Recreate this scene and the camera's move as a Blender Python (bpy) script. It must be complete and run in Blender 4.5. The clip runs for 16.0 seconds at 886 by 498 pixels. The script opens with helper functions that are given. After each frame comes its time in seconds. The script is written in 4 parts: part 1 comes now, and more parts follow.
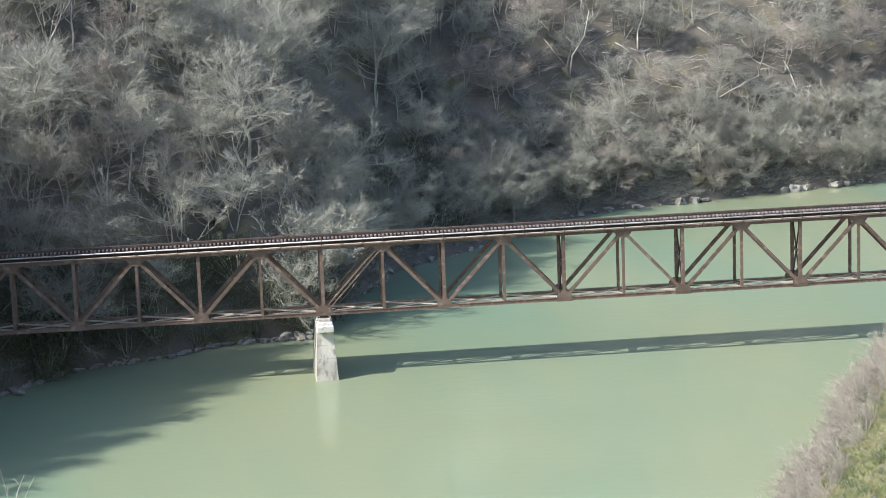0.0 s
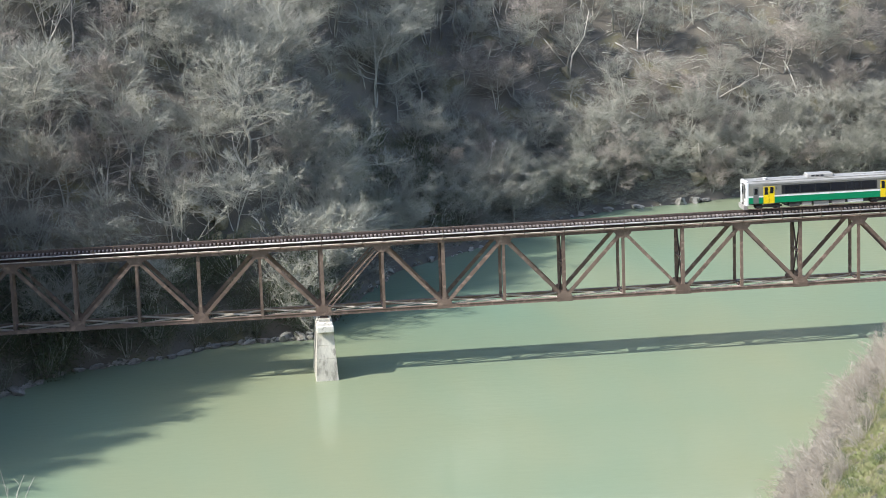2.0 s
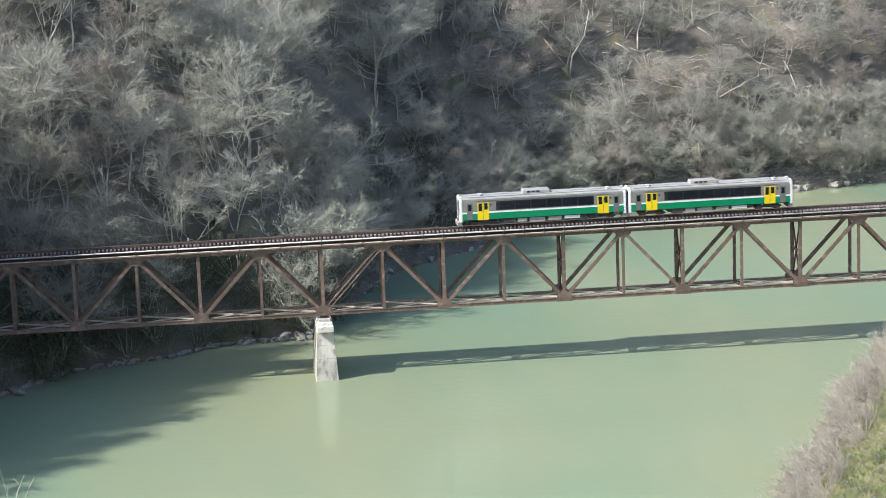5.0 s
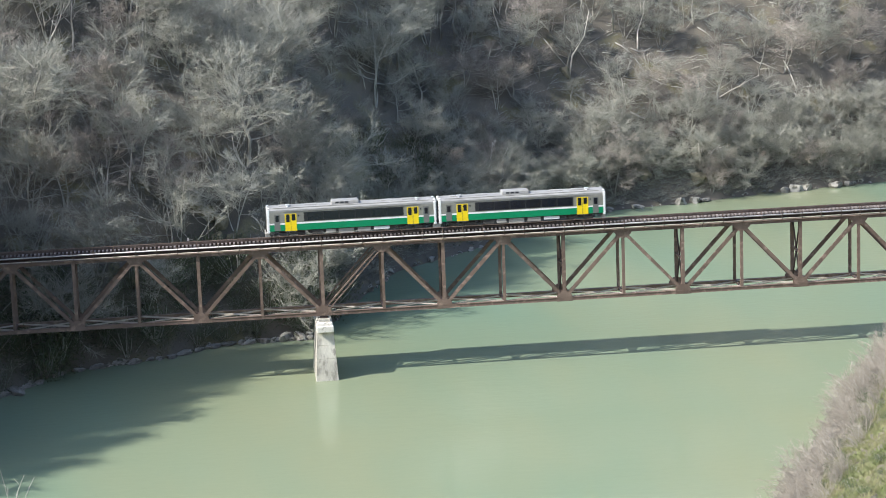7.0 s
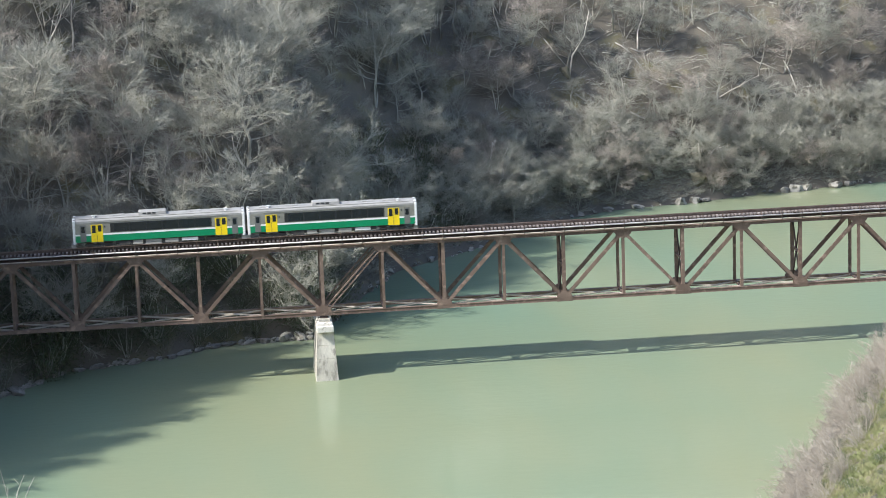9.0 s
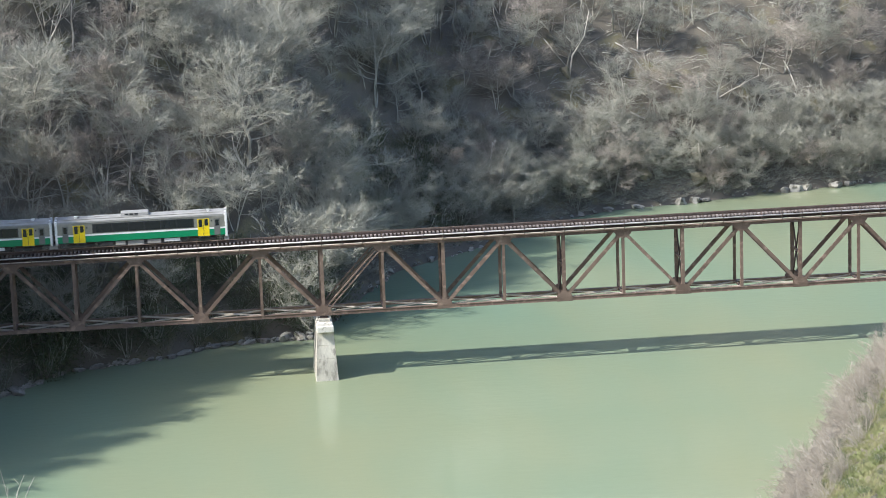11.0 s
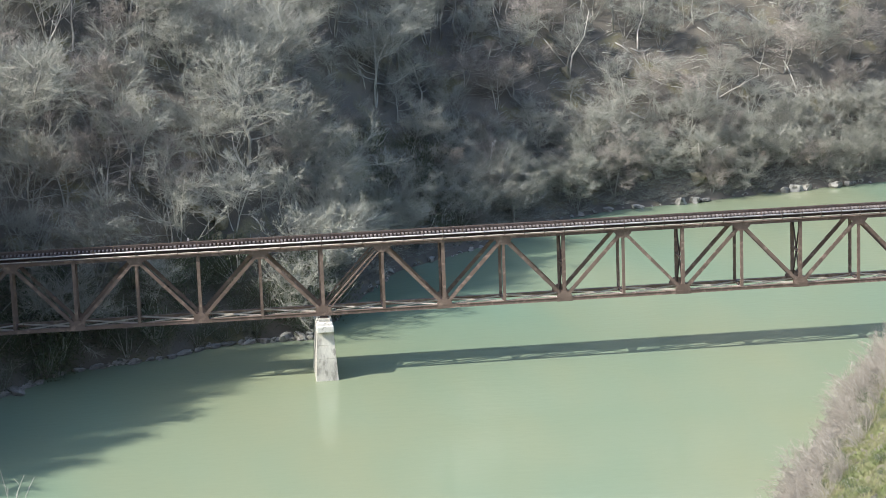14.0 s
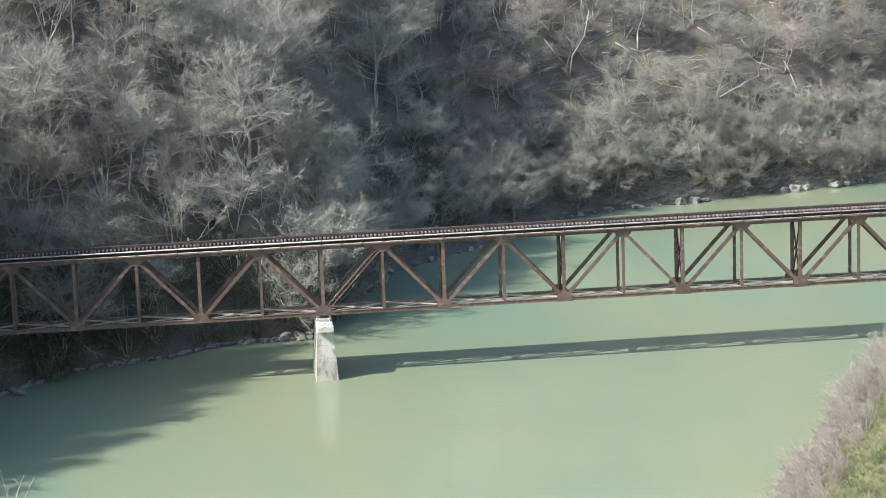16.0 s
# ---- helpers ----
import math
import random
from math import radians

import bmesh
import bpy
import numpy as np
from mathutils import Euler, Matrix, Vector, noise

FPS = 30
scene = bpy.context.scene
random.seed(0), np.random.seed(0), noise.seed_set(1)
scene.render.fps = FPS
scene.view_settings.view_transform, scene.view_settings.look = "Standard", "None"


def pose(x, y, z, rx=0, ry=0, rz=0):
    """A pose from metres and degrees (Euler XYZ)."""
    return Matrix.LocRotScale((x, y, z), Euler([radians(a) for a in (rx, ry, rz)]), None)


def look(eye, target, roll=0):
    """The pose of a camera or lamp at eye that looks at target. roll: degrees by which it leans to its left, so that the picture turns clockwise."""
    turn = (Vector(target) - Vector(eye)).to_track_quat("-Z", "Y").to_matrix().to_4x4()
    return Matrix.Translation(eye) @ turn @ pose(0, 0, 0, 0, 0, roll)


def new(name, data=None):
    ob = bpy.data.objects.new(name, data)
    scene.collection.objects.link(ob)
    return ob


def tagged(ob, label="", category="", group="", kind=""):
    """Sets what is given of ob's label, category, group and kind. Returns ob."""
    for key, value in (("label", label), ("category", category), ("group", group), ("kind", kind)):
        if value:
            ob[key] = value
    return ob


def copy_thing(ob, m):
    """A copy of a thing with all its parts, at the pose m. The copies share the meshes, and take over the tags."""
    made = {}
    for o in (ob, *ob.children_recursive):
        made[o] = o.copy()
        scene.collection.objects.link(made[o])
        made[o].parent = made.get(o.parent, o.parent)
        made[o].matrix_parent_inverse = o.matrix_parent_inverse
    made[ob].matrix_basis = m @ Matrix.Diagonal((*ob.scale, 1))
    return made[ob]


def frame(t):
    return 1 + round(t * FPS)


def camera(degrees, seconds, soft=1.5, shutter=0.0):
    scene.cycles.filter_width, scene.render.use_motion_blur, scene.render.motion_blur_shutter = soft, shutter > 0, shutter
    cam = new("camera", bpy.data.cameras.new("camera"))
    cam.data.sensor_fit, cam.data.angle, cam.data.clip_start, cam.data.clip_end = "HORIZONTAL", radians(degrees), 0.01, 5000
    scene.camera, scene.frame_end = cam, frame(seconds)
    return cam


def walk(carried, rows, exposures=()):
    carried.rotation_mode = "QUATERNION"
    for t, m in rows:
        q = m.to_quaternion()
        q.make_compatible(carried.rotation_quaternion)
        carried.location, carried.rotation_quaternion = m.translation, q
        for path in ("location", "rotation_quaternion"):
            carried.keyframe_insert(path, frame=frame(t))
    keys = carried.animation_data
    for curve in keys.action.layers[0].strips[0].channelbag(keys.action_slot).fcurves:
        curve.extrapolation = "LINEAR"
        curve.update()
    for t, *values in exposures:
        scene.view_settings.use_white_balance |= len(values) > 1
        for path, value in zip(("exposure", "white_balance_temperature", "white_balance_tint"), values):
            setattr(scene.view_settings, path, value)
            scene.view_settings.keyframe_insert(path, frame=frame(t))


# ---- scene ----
cam = camera(22.2, 16.0, soft=0.75, shutter=0.3)
EYE = (-12.16, -253.33, 58.43)
AIM = (13.06, -9.63, 8.69)
CAM = look(EYE, AIM, -2.18)
walk(cam, [(0.0, CAM), (16.0, CAM)], exposures=[(0.0, 0.49, 6230, 10), (4.2, 0.49, 6230, 10), (6.4, 0.45, 6230, 10), (9.2, 0.45, 6230, 10), (11.4, 0.48, 6230, 10), (16.0, 0.49, 6230, 10)])

# ---- light ----
TO_SUN = Vector((-8.2, -2.6, 7.6)).normalized()
world = bpy.data.worlds.new("sky")
scene.world = world
world.use_nodes = True
wt = world.node_tree
sky = wt.nodes.new("ShaderNodeTexSky")
sky.sky_type = "NISHITA"
sky.sun_disc = False
sky.sun_elevation = math.asin(TO_SUN.z)
sky.sun_rotation = math.atan2(TO_SUN.x, TO_SUN.y) % (2 * math.pi)
sky.air_density, sky.dust_density, sky.altitude = 1.0, 2.0, 400
wt.links.new(sky.outputs[0], wt.nodes["Background"].inputs[0])
wt.nodes["Background"].inputs[1].default_value = 0.18
sun_data = bpy.data.lights.new("sun", "SUN")
sun_data.energy, sun_data.angle, sun_data.color = 5.0, radians(0.5), (1.0, 0.94, 0.845)
sun = new("sun", sun_data)
sun.matrix_world = look((0, 0, 0), -TO_SUN) @ pose(0, 0, 0)
sun.location = (-120, -60, 150)


# ---- materials ----
def mat(name, c1, c2, scale=1.0, rough=0.7, metal=0.0, bump=0.2, detail=6.0, fine=12.0, vary=0.0, c3=None, spot=0.62, spec=0.5, bump_dist=0.03, stretch=None):
    """Two-scale mottled surface: c1 and c2 mixed by large noise, grain on top, c3 in spots."""
    m = bpy.data.materials.new(name)
    m.use_nodes = True
    nt = m.node_tree
    N, L = nt.nodes, nt.links
    b = N["Principled BSDF"]
    b.inputs["Roughness"].default_value, b.inputs["Metallic"].default_value = rough, metal
    b.inputs["Specular IOR Level"].default_value = spec
    tc = N.new("ShaderNodeTexCoord")
    src = tc.outputs["Object"]
    if stretch:
        mp = N.new("ShaderNodeMapping")
        mp.inputs["Scale"].default_value = stretch
        L.new(src, mp.inputs[0])
        src = mp.outputs[0]
    n1 = N.new("ShaderNodeTexNoise")
    n1.inputs["Scale"].default_value, n1.inputs["Detail"].default_value = scale, detail
    n2 = N.new("ShaderNodeTexNoise")
    n2.inputs["Scale"].default_value, n2.inputs["Detail"].default_value = scale * fine, 4.0
    L.new(src, n1.inputs[0]), L.new(src, n2.inputs[0])
    ramp = N.new("ShaderNodeValToRGB")
    ramp.color_ramp.elements[0].position, ramp.color_ramp.elements[1].position = 0.35, 0.65
    ramp.color_ramp.elements[0].color, ramp.color_ramp.elements[1].color = (*c1, 1), (*c2, 1)
    L.new(n1.outputs[0], ramp.inputs[0])
    col = ramp.outputs[0]
    if c3:
        r3 = N.new("ShaderNodeValToRGB")
        r3.color_ramp.elements[0].position, r3.color_ramp.elements[1].position = spot - 0.06, spot + 0.06
        n3 = N.new("ShaderNodeTexNoise")
        n3.inputs["Scale"].default_value, n3.inputs["Detail"].default_value = scale * 2.7, 5.0
        L.new(src, n3.inputs[0]), L.new(n3.outputs[0], r3.inputs[0])
        mx = N.new("ShaderNodeMix")
        mx.data_type = "RGBA"
        L.new(r3.outputs[0], mx.inputs[0]), L.new(col, mx.inputs[6])
        mx.inputs[7].default_value = (*c3, 1)
        col = mx.outputs[2]
    hs = N.new("ShaderNodeHueSaturation")
    mr = N.new("ShaderNodeMapRange")
    mr.inputs[3].default_value, mr.inputs[4].default_value = 0.8, 1.2
    L.new(n2.outputs[0], mr.inputs[0])
    val = mr.outputs[0]
    if vary:
        oi = N.new("ShaderNodeObjectInfo")
        vr = N.new("ShaderNodeMapRange")
        vr.inputs[3].default_value, vr.inputs[4].default_value = 1 - vary, 1 + vary
        L.new(oi.outputs["Random"], vr.inputs[0])
        mu = N.new("ShaderNodeMath")
        mu.operation = "MULTIPLY"
        L.new(val, mu.inputs[0]), L.new(vr.outputs[0], mu.inputs[1])
        val = mu.outputs[0]
    L.new(val, hs.inputs["Value"]), L.new(col, hs.inputs["Color"]), L.new(hs.outputs[0], b.inputs["Base Color"])
    if bump:
        bp = N.new("ShaderNodeBump")
        bp.inputs["Strength"].default_value, bp.inputs["Distance"].default_value = bump, bump_dist
        L.new(n2.outputs[0], bp.inputs["Height"]), L.new(bp.outputs[0], b.inputs["Normal"])
    return m


M_STEEL = mat("weathered_steel_paint", (0.195, 0.143, 0.114), (0.143, 0.104, 0.084), 0.5, 0.7, 0.0, 0.25, spec=0.25, c3=(0.27, 0.20, 0.16), spot=0.6, vary=0.12)
# Paler to put sun on the lacing's tops into the colour; the conduit shares it.
M_BRACE = mat("faded_and_sunlit_steel_paint", (0.52, 0.47, 0.40), (0.36, 0.31, 0.26), 0.8, 0.7, bump=0.1)
# Puts the shade under the deck into the stringers' colour; dark fittings share it.
M_DECK = mat("dark_and_shaded_steel", (0.075, 0.05, 0.042), (0.05, 0.036, 0.032), 0.8, 0.7, vary=0.15)
M_PIPE = mat("galvanised_pipe", (0.58, 0.57, 0.56), (0.42, 0.41, 0.40), 0.6, 0.42, 0.3, 0.1)
M_RAIL = mat("rail_steel", (0.16, 0.125, 0.11), (0.11, 0.085, 0.078), 1.0, 0.45, 0.6, 0.1)
M_SLEEPER = mat("weathered_timber", (0.21, 0.185, 0.175), (0.14, 0.12, 0.115), 1.2, 0.85, vary=0.3, bump=0.4)
M_CONCRETE = mat("weathered_concrete", (0.62, 0.60, 0.53), (0.40, 0.385, 0.335), 0.55, 0.9, bump=0.6, c3=(0.30, 0.285, 0.25), spot=0.58, bump_dist=0.05, stretch=(1, 1, 0.45))
M_CAP = mat("pale_concrete", (0.78, 0.76, 0.70), (0.62, 0.60, 0.54), 0.7, 0.9, bump=0.5, c3=(0.34, 0.32, 0.28), spot=0.62, bump_dist=0.05)
M_ROCK = mat("pale_river_rock", (0.40, 0.385, 0.34), (0.22, 0.21, 0.19), 0.6, 0.9, bump=0.8, c3=(0.10, 0.10, 0.08), spot=0.6, vary=0.25, bump_dist=0.12)
M_BARK = mat("grey_bark", (0.41, 0.40, 0.35), (0.26, 0.255, 0.22), 0.6, 0.9, bump=0.4, c3=(0.34, 0.33, 0.28), spot=0.6, vary=0.35)
M_BARK_PALE = mat("pale_bark", (0.42, 0.41, 0.36), (0.28, 0.27, 0.235), 0.5, 0.85, bump=0.3, c3=(0.20, 0.18, 0.15), spot=0.66, vary=0.2)
M_TWIG = mat("twig_bark", (0.40, 0.395, 0.335), (0.30, 0.30, 0.255), 0.3, 0.9, bump=0.0, vary=0.25)
M_TWIG_RED = mat("reddish_twig_bark", (0.40, 0.355, 0.31), (0.30, 0.265, 0.23), 0.3, 0.9, bump=0.0, vary=0.3)
M_BRUSH = mat("undergrowth_stems", (0.27, 0.265, 0.228), (0.16, 0.16, 0.136), 0.1, 0.95, bump=0.0)
M_SHRUB_WOOD = mat("silvery_shrub_bark", (0.50, 0.47, 0.42), (0.34, 0.315, 0.28), 0.5, 0.85, bump=0.2, vary=0.25)
M_SHRUB = mat("pale_shrub_stems", (0.48, 0.43, 0.36), (0.33, 0.295, 0.245), 0.3, 0.9, bump=0.0, vary=0.2)
M_BANK_GREEN = mat("bank_evergreen_leaves", (0.125, 0.155, 0.075), (0.075, 0.10, 0.05), 0.4, 0.9, bump=0.0, vary=0.3, spec=0.2)
M_GREEN = mat("evergreen_leaves", (0.125, 0.148, 0.088), (0.08, 0.10, 0.062), 0.4, 0.9, bump=0.0, vary=0.15, spec=0.15)
M_GRASS = mat("bank_grass", (0.185, 0.225, 0.085), (0.29, 0.265, 0.15), 0.25, 0.9, bump=0.0)
M_CLIFF = mat("ochre_rock", (0.34, 0.30, 0.20), (0.22, 0.20, 0.14), 0.5, 0.95, bump=1.0, c3=(0.10, 0.11, 0.06), spot=0.6, vary=0.2, bump_dist=0.2)
M_DEADWOOD = mat("bleached_dead_wood", (0.72, 0.69, 0.62), (0.52, 0.49, 0.43), 0.8, 0.8, bump=0.3, vary=0.15)
M_GROUND = mat("leaf_litter_ground", (0.185, 0.165, 0.132), (0.12, 0.111, 0.094), 0.08, 0.95, bump=0.6, fine=45.0, c3=(0.19, 0.175, 0.10), spot=0.62, bump_dist=0.2)


def water_material():
    m = bpy.data.materials.new("turbid_green_water")
    m.use_nodes = True
    N, L = m.node_tree.nodes, m.node_tree.links
    b = N["Principled BSDF"]
    b.inputs["Roughness"].default_value = 0.1
    b.inputs["IOR"].default_value = 1.33
    tc = N.new("ShaderNodeTexCoord")
    mp = N.new("ShaderNodeMapping")
    mp.inputs["Scale"].default_value = (1.0, 0.35, 1.0)
    mp.inputs["Rotation"].default_value = (0, 0, 0.15)
    L.new(tc.outputs["Object"], mp.inputs[0])
    big = N.new("ShaderNodeTexNoise")
    big.inputs["Scale"].default_value, big.inputs["Detail"].default_value = 0.03, 3.0
    L.new(mp.outputs[0], big.inputs[0])
    r = N.new("ShaderNodeValToRGB")
    r.color_ramp.elements[0].position, r.color_ramp.elements[1].position = 0.3, 0.7
    r.color_ramp.elements[0].color, r.color_ramp.elements[1].color = (0.190, 0.287, 0.204, 1), (0.281, 0.303, 0.186, 1)
    L.new(big.outputs[0], r.inputs[0]), L.new(r.outputs[0], b.inputs["Base Color"])
    rip = N.new("ShaderNodeTexNoise")
    rip.inputs["Scale"].default_value, rip.inputs["Detail"].default_value = 1.1, 8.0
    mp2 = N.new("ShaderNodeMapping")
    mp2.inputs["Scale"].default_value = (0.5, 1.0, 1.0)
    L.new(tc.outputs["Object"], mp2.inputs[0]), L.new(mp2.outputs[0], rip.inputs[0])
    bp = N.new("ShaderNodeBump")
    bp.inputs["Strength"].default_value, bp.inputs["Distance"].default_value = 0.2, 0.12
    L.new(rip.outputs[0], bp.inputs["Height"]), L.new(bp.outputs[0], b.inputs["Normal"])
    return m


M_WATER = water_material()


# ---- mesh helpers ----
class Shape:
    """Collects vertices and faces of one mesh."""

    def __init__(self):
        self.v, self.f = [], []

    def quadbox(self, corners):
        n = len(self.v)
        self.v += [tuple(c) for c in corners]
        self.f += [tuple(n + i for i in q) for q in ((0, 3, 2, 1), (4, 5, 6, 7), (0, 1, 5, 4), (1, 2, 6, 5), (2, 3, 7, 6), (3, 0, 4, 7))]

    def box(self, x0, x1, y0, y1, z0, z1):
        self.quadbox([(x0, y0, z0), (x1, y0, z0), (x1, y1, z0), (x0, y1, z0), (x0, y0, z1), (x1, y0, z1), (x1, y1, z1), (x0, y1, z1)])

    def beam(self, a, b, wide, high, up=(0, 0, 1)):
        a, b = Vector(a), Vector(b)
        d = (b - a).normalized()
        s = d.cross(Vector(up))
        s = s.normalized() if s.length > 1e-4 else Vector((1, 0, 0))
        u = s.cross(d)
        s, u = s * wide / 2, u * high / 2
        self.quadbox([a - s - u, a + s - u, b + s - u, b - s - u, a - s + u, a + s + u, b + s + u, b - s + u])

    def tube(self, points, radii, sides=6, caps=True):
        n0 = len(self.v)
        pts = [Vector(p) for p in points]
        for i, p in enumerate(pts):
            d = (pts[min(i + 1, len(pts) - 1)] - pts[max(i - 1, 0)]).normalized()
            s = d.orthogonal().normalized() if abs(d.z) > 0.98 else d.cross(Vector((0, 0, 1))).normalized()
            u = s.cross(d)
            for k in range(sides):
                a = 2 * math.pi * k / sides
                self.v.append(tuple(p + (s * math.cos(a) + u * math.sin(a)) * radii[i]))
        for i in range(len(pts) - 1):
            for k in range(sides):
                a, b = n0 + i * sides + k, n0 + i * sides + (k + 1) % sides
                self.f.append((a, b, b + sides, a + sides))
        if caps:
            self.f.append(tuple(n0 + k for k in reversed(range(sides))))
            e = n0 + (len(pts) - 1) * sides
            self.f.append(tuple(e + k for k in range(sides)))

    def spike(self, a, b, r):
        n = len(self.v)
        a, b = Vector(a), Vector(b)
        d = (b - a).normalized()
        s = d.orthogonal().normalized()
        u = s.cross(d)
        for k in range(3):
            t = 2.094 * k
            self.v.append(tuple(a + (s * math.cos(t) + u * math.sin(t)) * r))
        self.v.append(tuple(b))
        self.f += [(n, n + 1, n + 3), (n + 1, n + 2, n + 3), (n + 2, n, n + 3)]

    def plate(self, outline, y0, y1):
        """A plate cut to an outline of (x, z), between y0 and y1."""
        n, k = len(self.v), len(outline)
        self.v += [(x, y0, z) for x, z in outline] + [(x, y1, z) for x, z in outline]
        self.f += [tuple(range(n, n + k)), tuple(reversed(range(n + k, n + 2 * k)))]
        self.f += [(n + i, n + k + i, n + k + (i + 1) % k, n + (i + 1) % k) for i in range(k)]

    def mesh(self, name, material, bevel=0.0, smooth=False):
        me = bpy.data.meshes.new(name)
        me.from_pydata(self.v, [], self.f)
        me.materials.append(material)
        if bevel or not smooth:
            bm = bmesh.new()
            bm.from_mesh(me)
            bmesh.ops.recalc_face_normals(bm, faces=bm.faces)
            if bevel:
                bmesh.ops.bevel(bm, geom=list(bm.edges), offset=bevel, segments=1, affect="EDGES", clamp_overlap=True)
            bm.to_mesh(me)
            bm.free()
        if smooth:
            me.polygons.foreach_set("use_smooth", [True] * len(me.polygons))
        me.update()
        return me


def part(name, shape, material, parent, label="", bevel=0.0, smooth=False, at=None):
    """Links a Shape, or a mesh already made, as one part under a thing or a part."""
    me = shape if isinstance(shape, bpy.types.Mesh) else shape.mesh(name, material, bevel, smooth)
    ob = new(name, me)
    ob.parent = parent
    if at:
        ob.location = at
    if label:
        ob["label"] = label
    return ob


def thing(name, label, category, group="", kind="", at=(0, 0, 0)):
    ob = new(name)
    ob.empty_display_size = 0.5
    ob.location = at
    return tagged(ob, label, category, group, kind)


# ---- lie of the land ----
WATER = -7.6
FAR_SHORE = [(-600, -200), (-150, -142), (-95, -112), (-62, -76), (-47, -45), (-41, -22), (-38.5, -1), (-30, 11), (-19, 14), (-12, 19.5), (-1, 20), (3.5, 30), (7, 41), (13, 56), (26, 69), (37, 84), (50, 92.5), (65, 96), (82, 101), (99, 104.5), (160, 118), (600, 200)]
NEAR_SHORE = [(-600, -290), (-130, -195), (-40, -152), (14, -118), (27.5, -80), (38.6, -56), (52.4, -27), (66.2, -2), (91, 22), (160, 62), (600, 120)]


def chain_distance(x, y, chain):
    best = np.full(x.shape, 1e9)
    for (ax, ay), (bx, by) in zip(chain[:-1], chain[1:]):
        dx, dy = bx - ax, by - ay
        t = np.clip(((x - ax) * dx + (y - ay) * dy) / (dx * dx + dy * dy), 0, 1)
        best = np.minimum(best, np.hypot(x - ax - t * dx, y - ay - t * dy))
    return best


def in_river(x, y):
    ring = FAR_SHORE + NEAR_SHORE[::-1]
    inside = np.zeros(x.shape, bool)
    for (ax, ay), (bx, by) in zip(ring, ring[1:] + ring[:1]):
        cross = (ay > y) != (by > y)
        inside ^= cross & (x < (bx - ax) * (y - ay) / ((by - ay) if by != ay else 1e-9) + ax)
    return inside


def waves(x, y):
    """Smooth uneven relief, in about -1..1."""
    return (np.sin(x * 0.11 + 1.3 * np.sin(y * 0.07)) * np.cos(y * 0.13 + np.sin(x * 0.05)) * 0.5
            + 0.3 * np.sin(x * 0.31 + y * 0.17 + 2.0) * np.sin(y * 0.29 - x * 0.12) + 0.2 * np.sin(x * 0.83 + 1.1 * y) * np.sin(0.7 * y - 0.4 * x))


def fold(x, y, a, b, width):
    """1 along the line from a to b, falling off to both sides: a spur or a gully."""
    dx, dy = b[0] - a[0], b[1] - a[1]
    t = np.clip(((x - a[0]) * dx + (y - a[1]) * dy) / (dx * dx + dy * dy), 0, 1)
    return np.exp(-(np.hypot(x - a[0] - t * dx, y - a[1] - t * dy) / width) ** 2)


def land(x, y):
    """Height of the ground, and the distance from the far and the near shore."""
    x, y = np.atleast_1d(np.asarray(x, float)), np.atleast_1d(np.asarray(y, float))
    df, dn = chain_distance(x, y, FAR_SHORE), chain_distance(x, y, NEAR_SHORE)
    wet = in_river(x, y)
    far = df < dn
    hf = 1.2 * np.minimum(df, 3) + 1.02 * np.clip(df - 3, 0, 55) + 0.5 * np.clip(df - 58, 0, 300)
    hn = 0.8 * np.minimum(dn, 3) + 0.614 * np.clip(dn - 3, 0, 140) + 0.3 * np.clip(dn - 143, 0, 300)
    h = np.where(far, hf, hn) + waves(x, y) * np.clip(np.where(far, df, dn) / 8, 0, 1) * np.where(far, 2.6, 0.9)
    h = h * (1 - 0.27 * fold(x, y, (7.5, 50), (28, 126), 7.5))
    h = np.where(wet, -np.clip(np.minimum(df, dn) * 0.6, 0, 4.0) - 0.15, h)
    z = WATER + h
    steep = np.clip((-36 - x) / 5, 0, 1) * np.clip((-1 - y) / 4, 0, 1) * np.clip((y + 50) / 25, 0, 1) * 0.95 * np.clip(df, 0, 11)
    steep = steep + np.clip((-28 - x) / 6, 0, 1) * np.clip((y - 5) / 3, 0, 1) * 0.25 * np.clip(df, 0, 10)
    steep = steep + np.clip((4 - x) / 10, 0, 1) * np.clip((y - 6) / 5, 0, 1) * 0.7 * np.clip(df, 0, 8)
    z = np.where(far & ~wet, z + steep, z)
    z = np.where(far & ~wet, z + np.clip((-43 - x) / 6, 0, 1) * 9.0 * np.exp(-((y + 4) / 11) ** 2), z)     # unseen bluff over the line, added to shade the bridge's left end
    z = np.where(far & (x < 40) & (y > 50), np.minimum(z, 36.5 - 0.09 * y + np.clip((-8 - x) * 0.3, 0, 2.5) + np.clip((x - 30) * 0.8, 0, 9)), z)       # the brow of the hill
    z = np.where(far & ~wet, z + np.clip(df / 14, 0, 1) * (6.0 * fold(x, y, (-7, 44), (19, 116), 8.0) + 4.5 * np.exp(-((x - 13) / 8) ** 2 - ((y - 98) / 14) ** 2)), z)
    # the line's bench beyond both ends of the bridge
    bench = ~wet & ((x < -34) | (x > 66))
    side = np.where(x < 0, np.clip((np.abs(y - 1.8) - 3.0) / 2.6, 0, 1), np.clip((np.abs(y - 1.8) - 3.6) / 5.0, 0, 1))
    z = np.where(bench & (side < 1) & (z > 8.3), 8.3 + (z - 8.3) * side ** 0.8, z)
    return z, np.where(wet, -1, np.where(far, df, 1e3)), np.where(wet, -1, np.where(far, 1e3, dn))


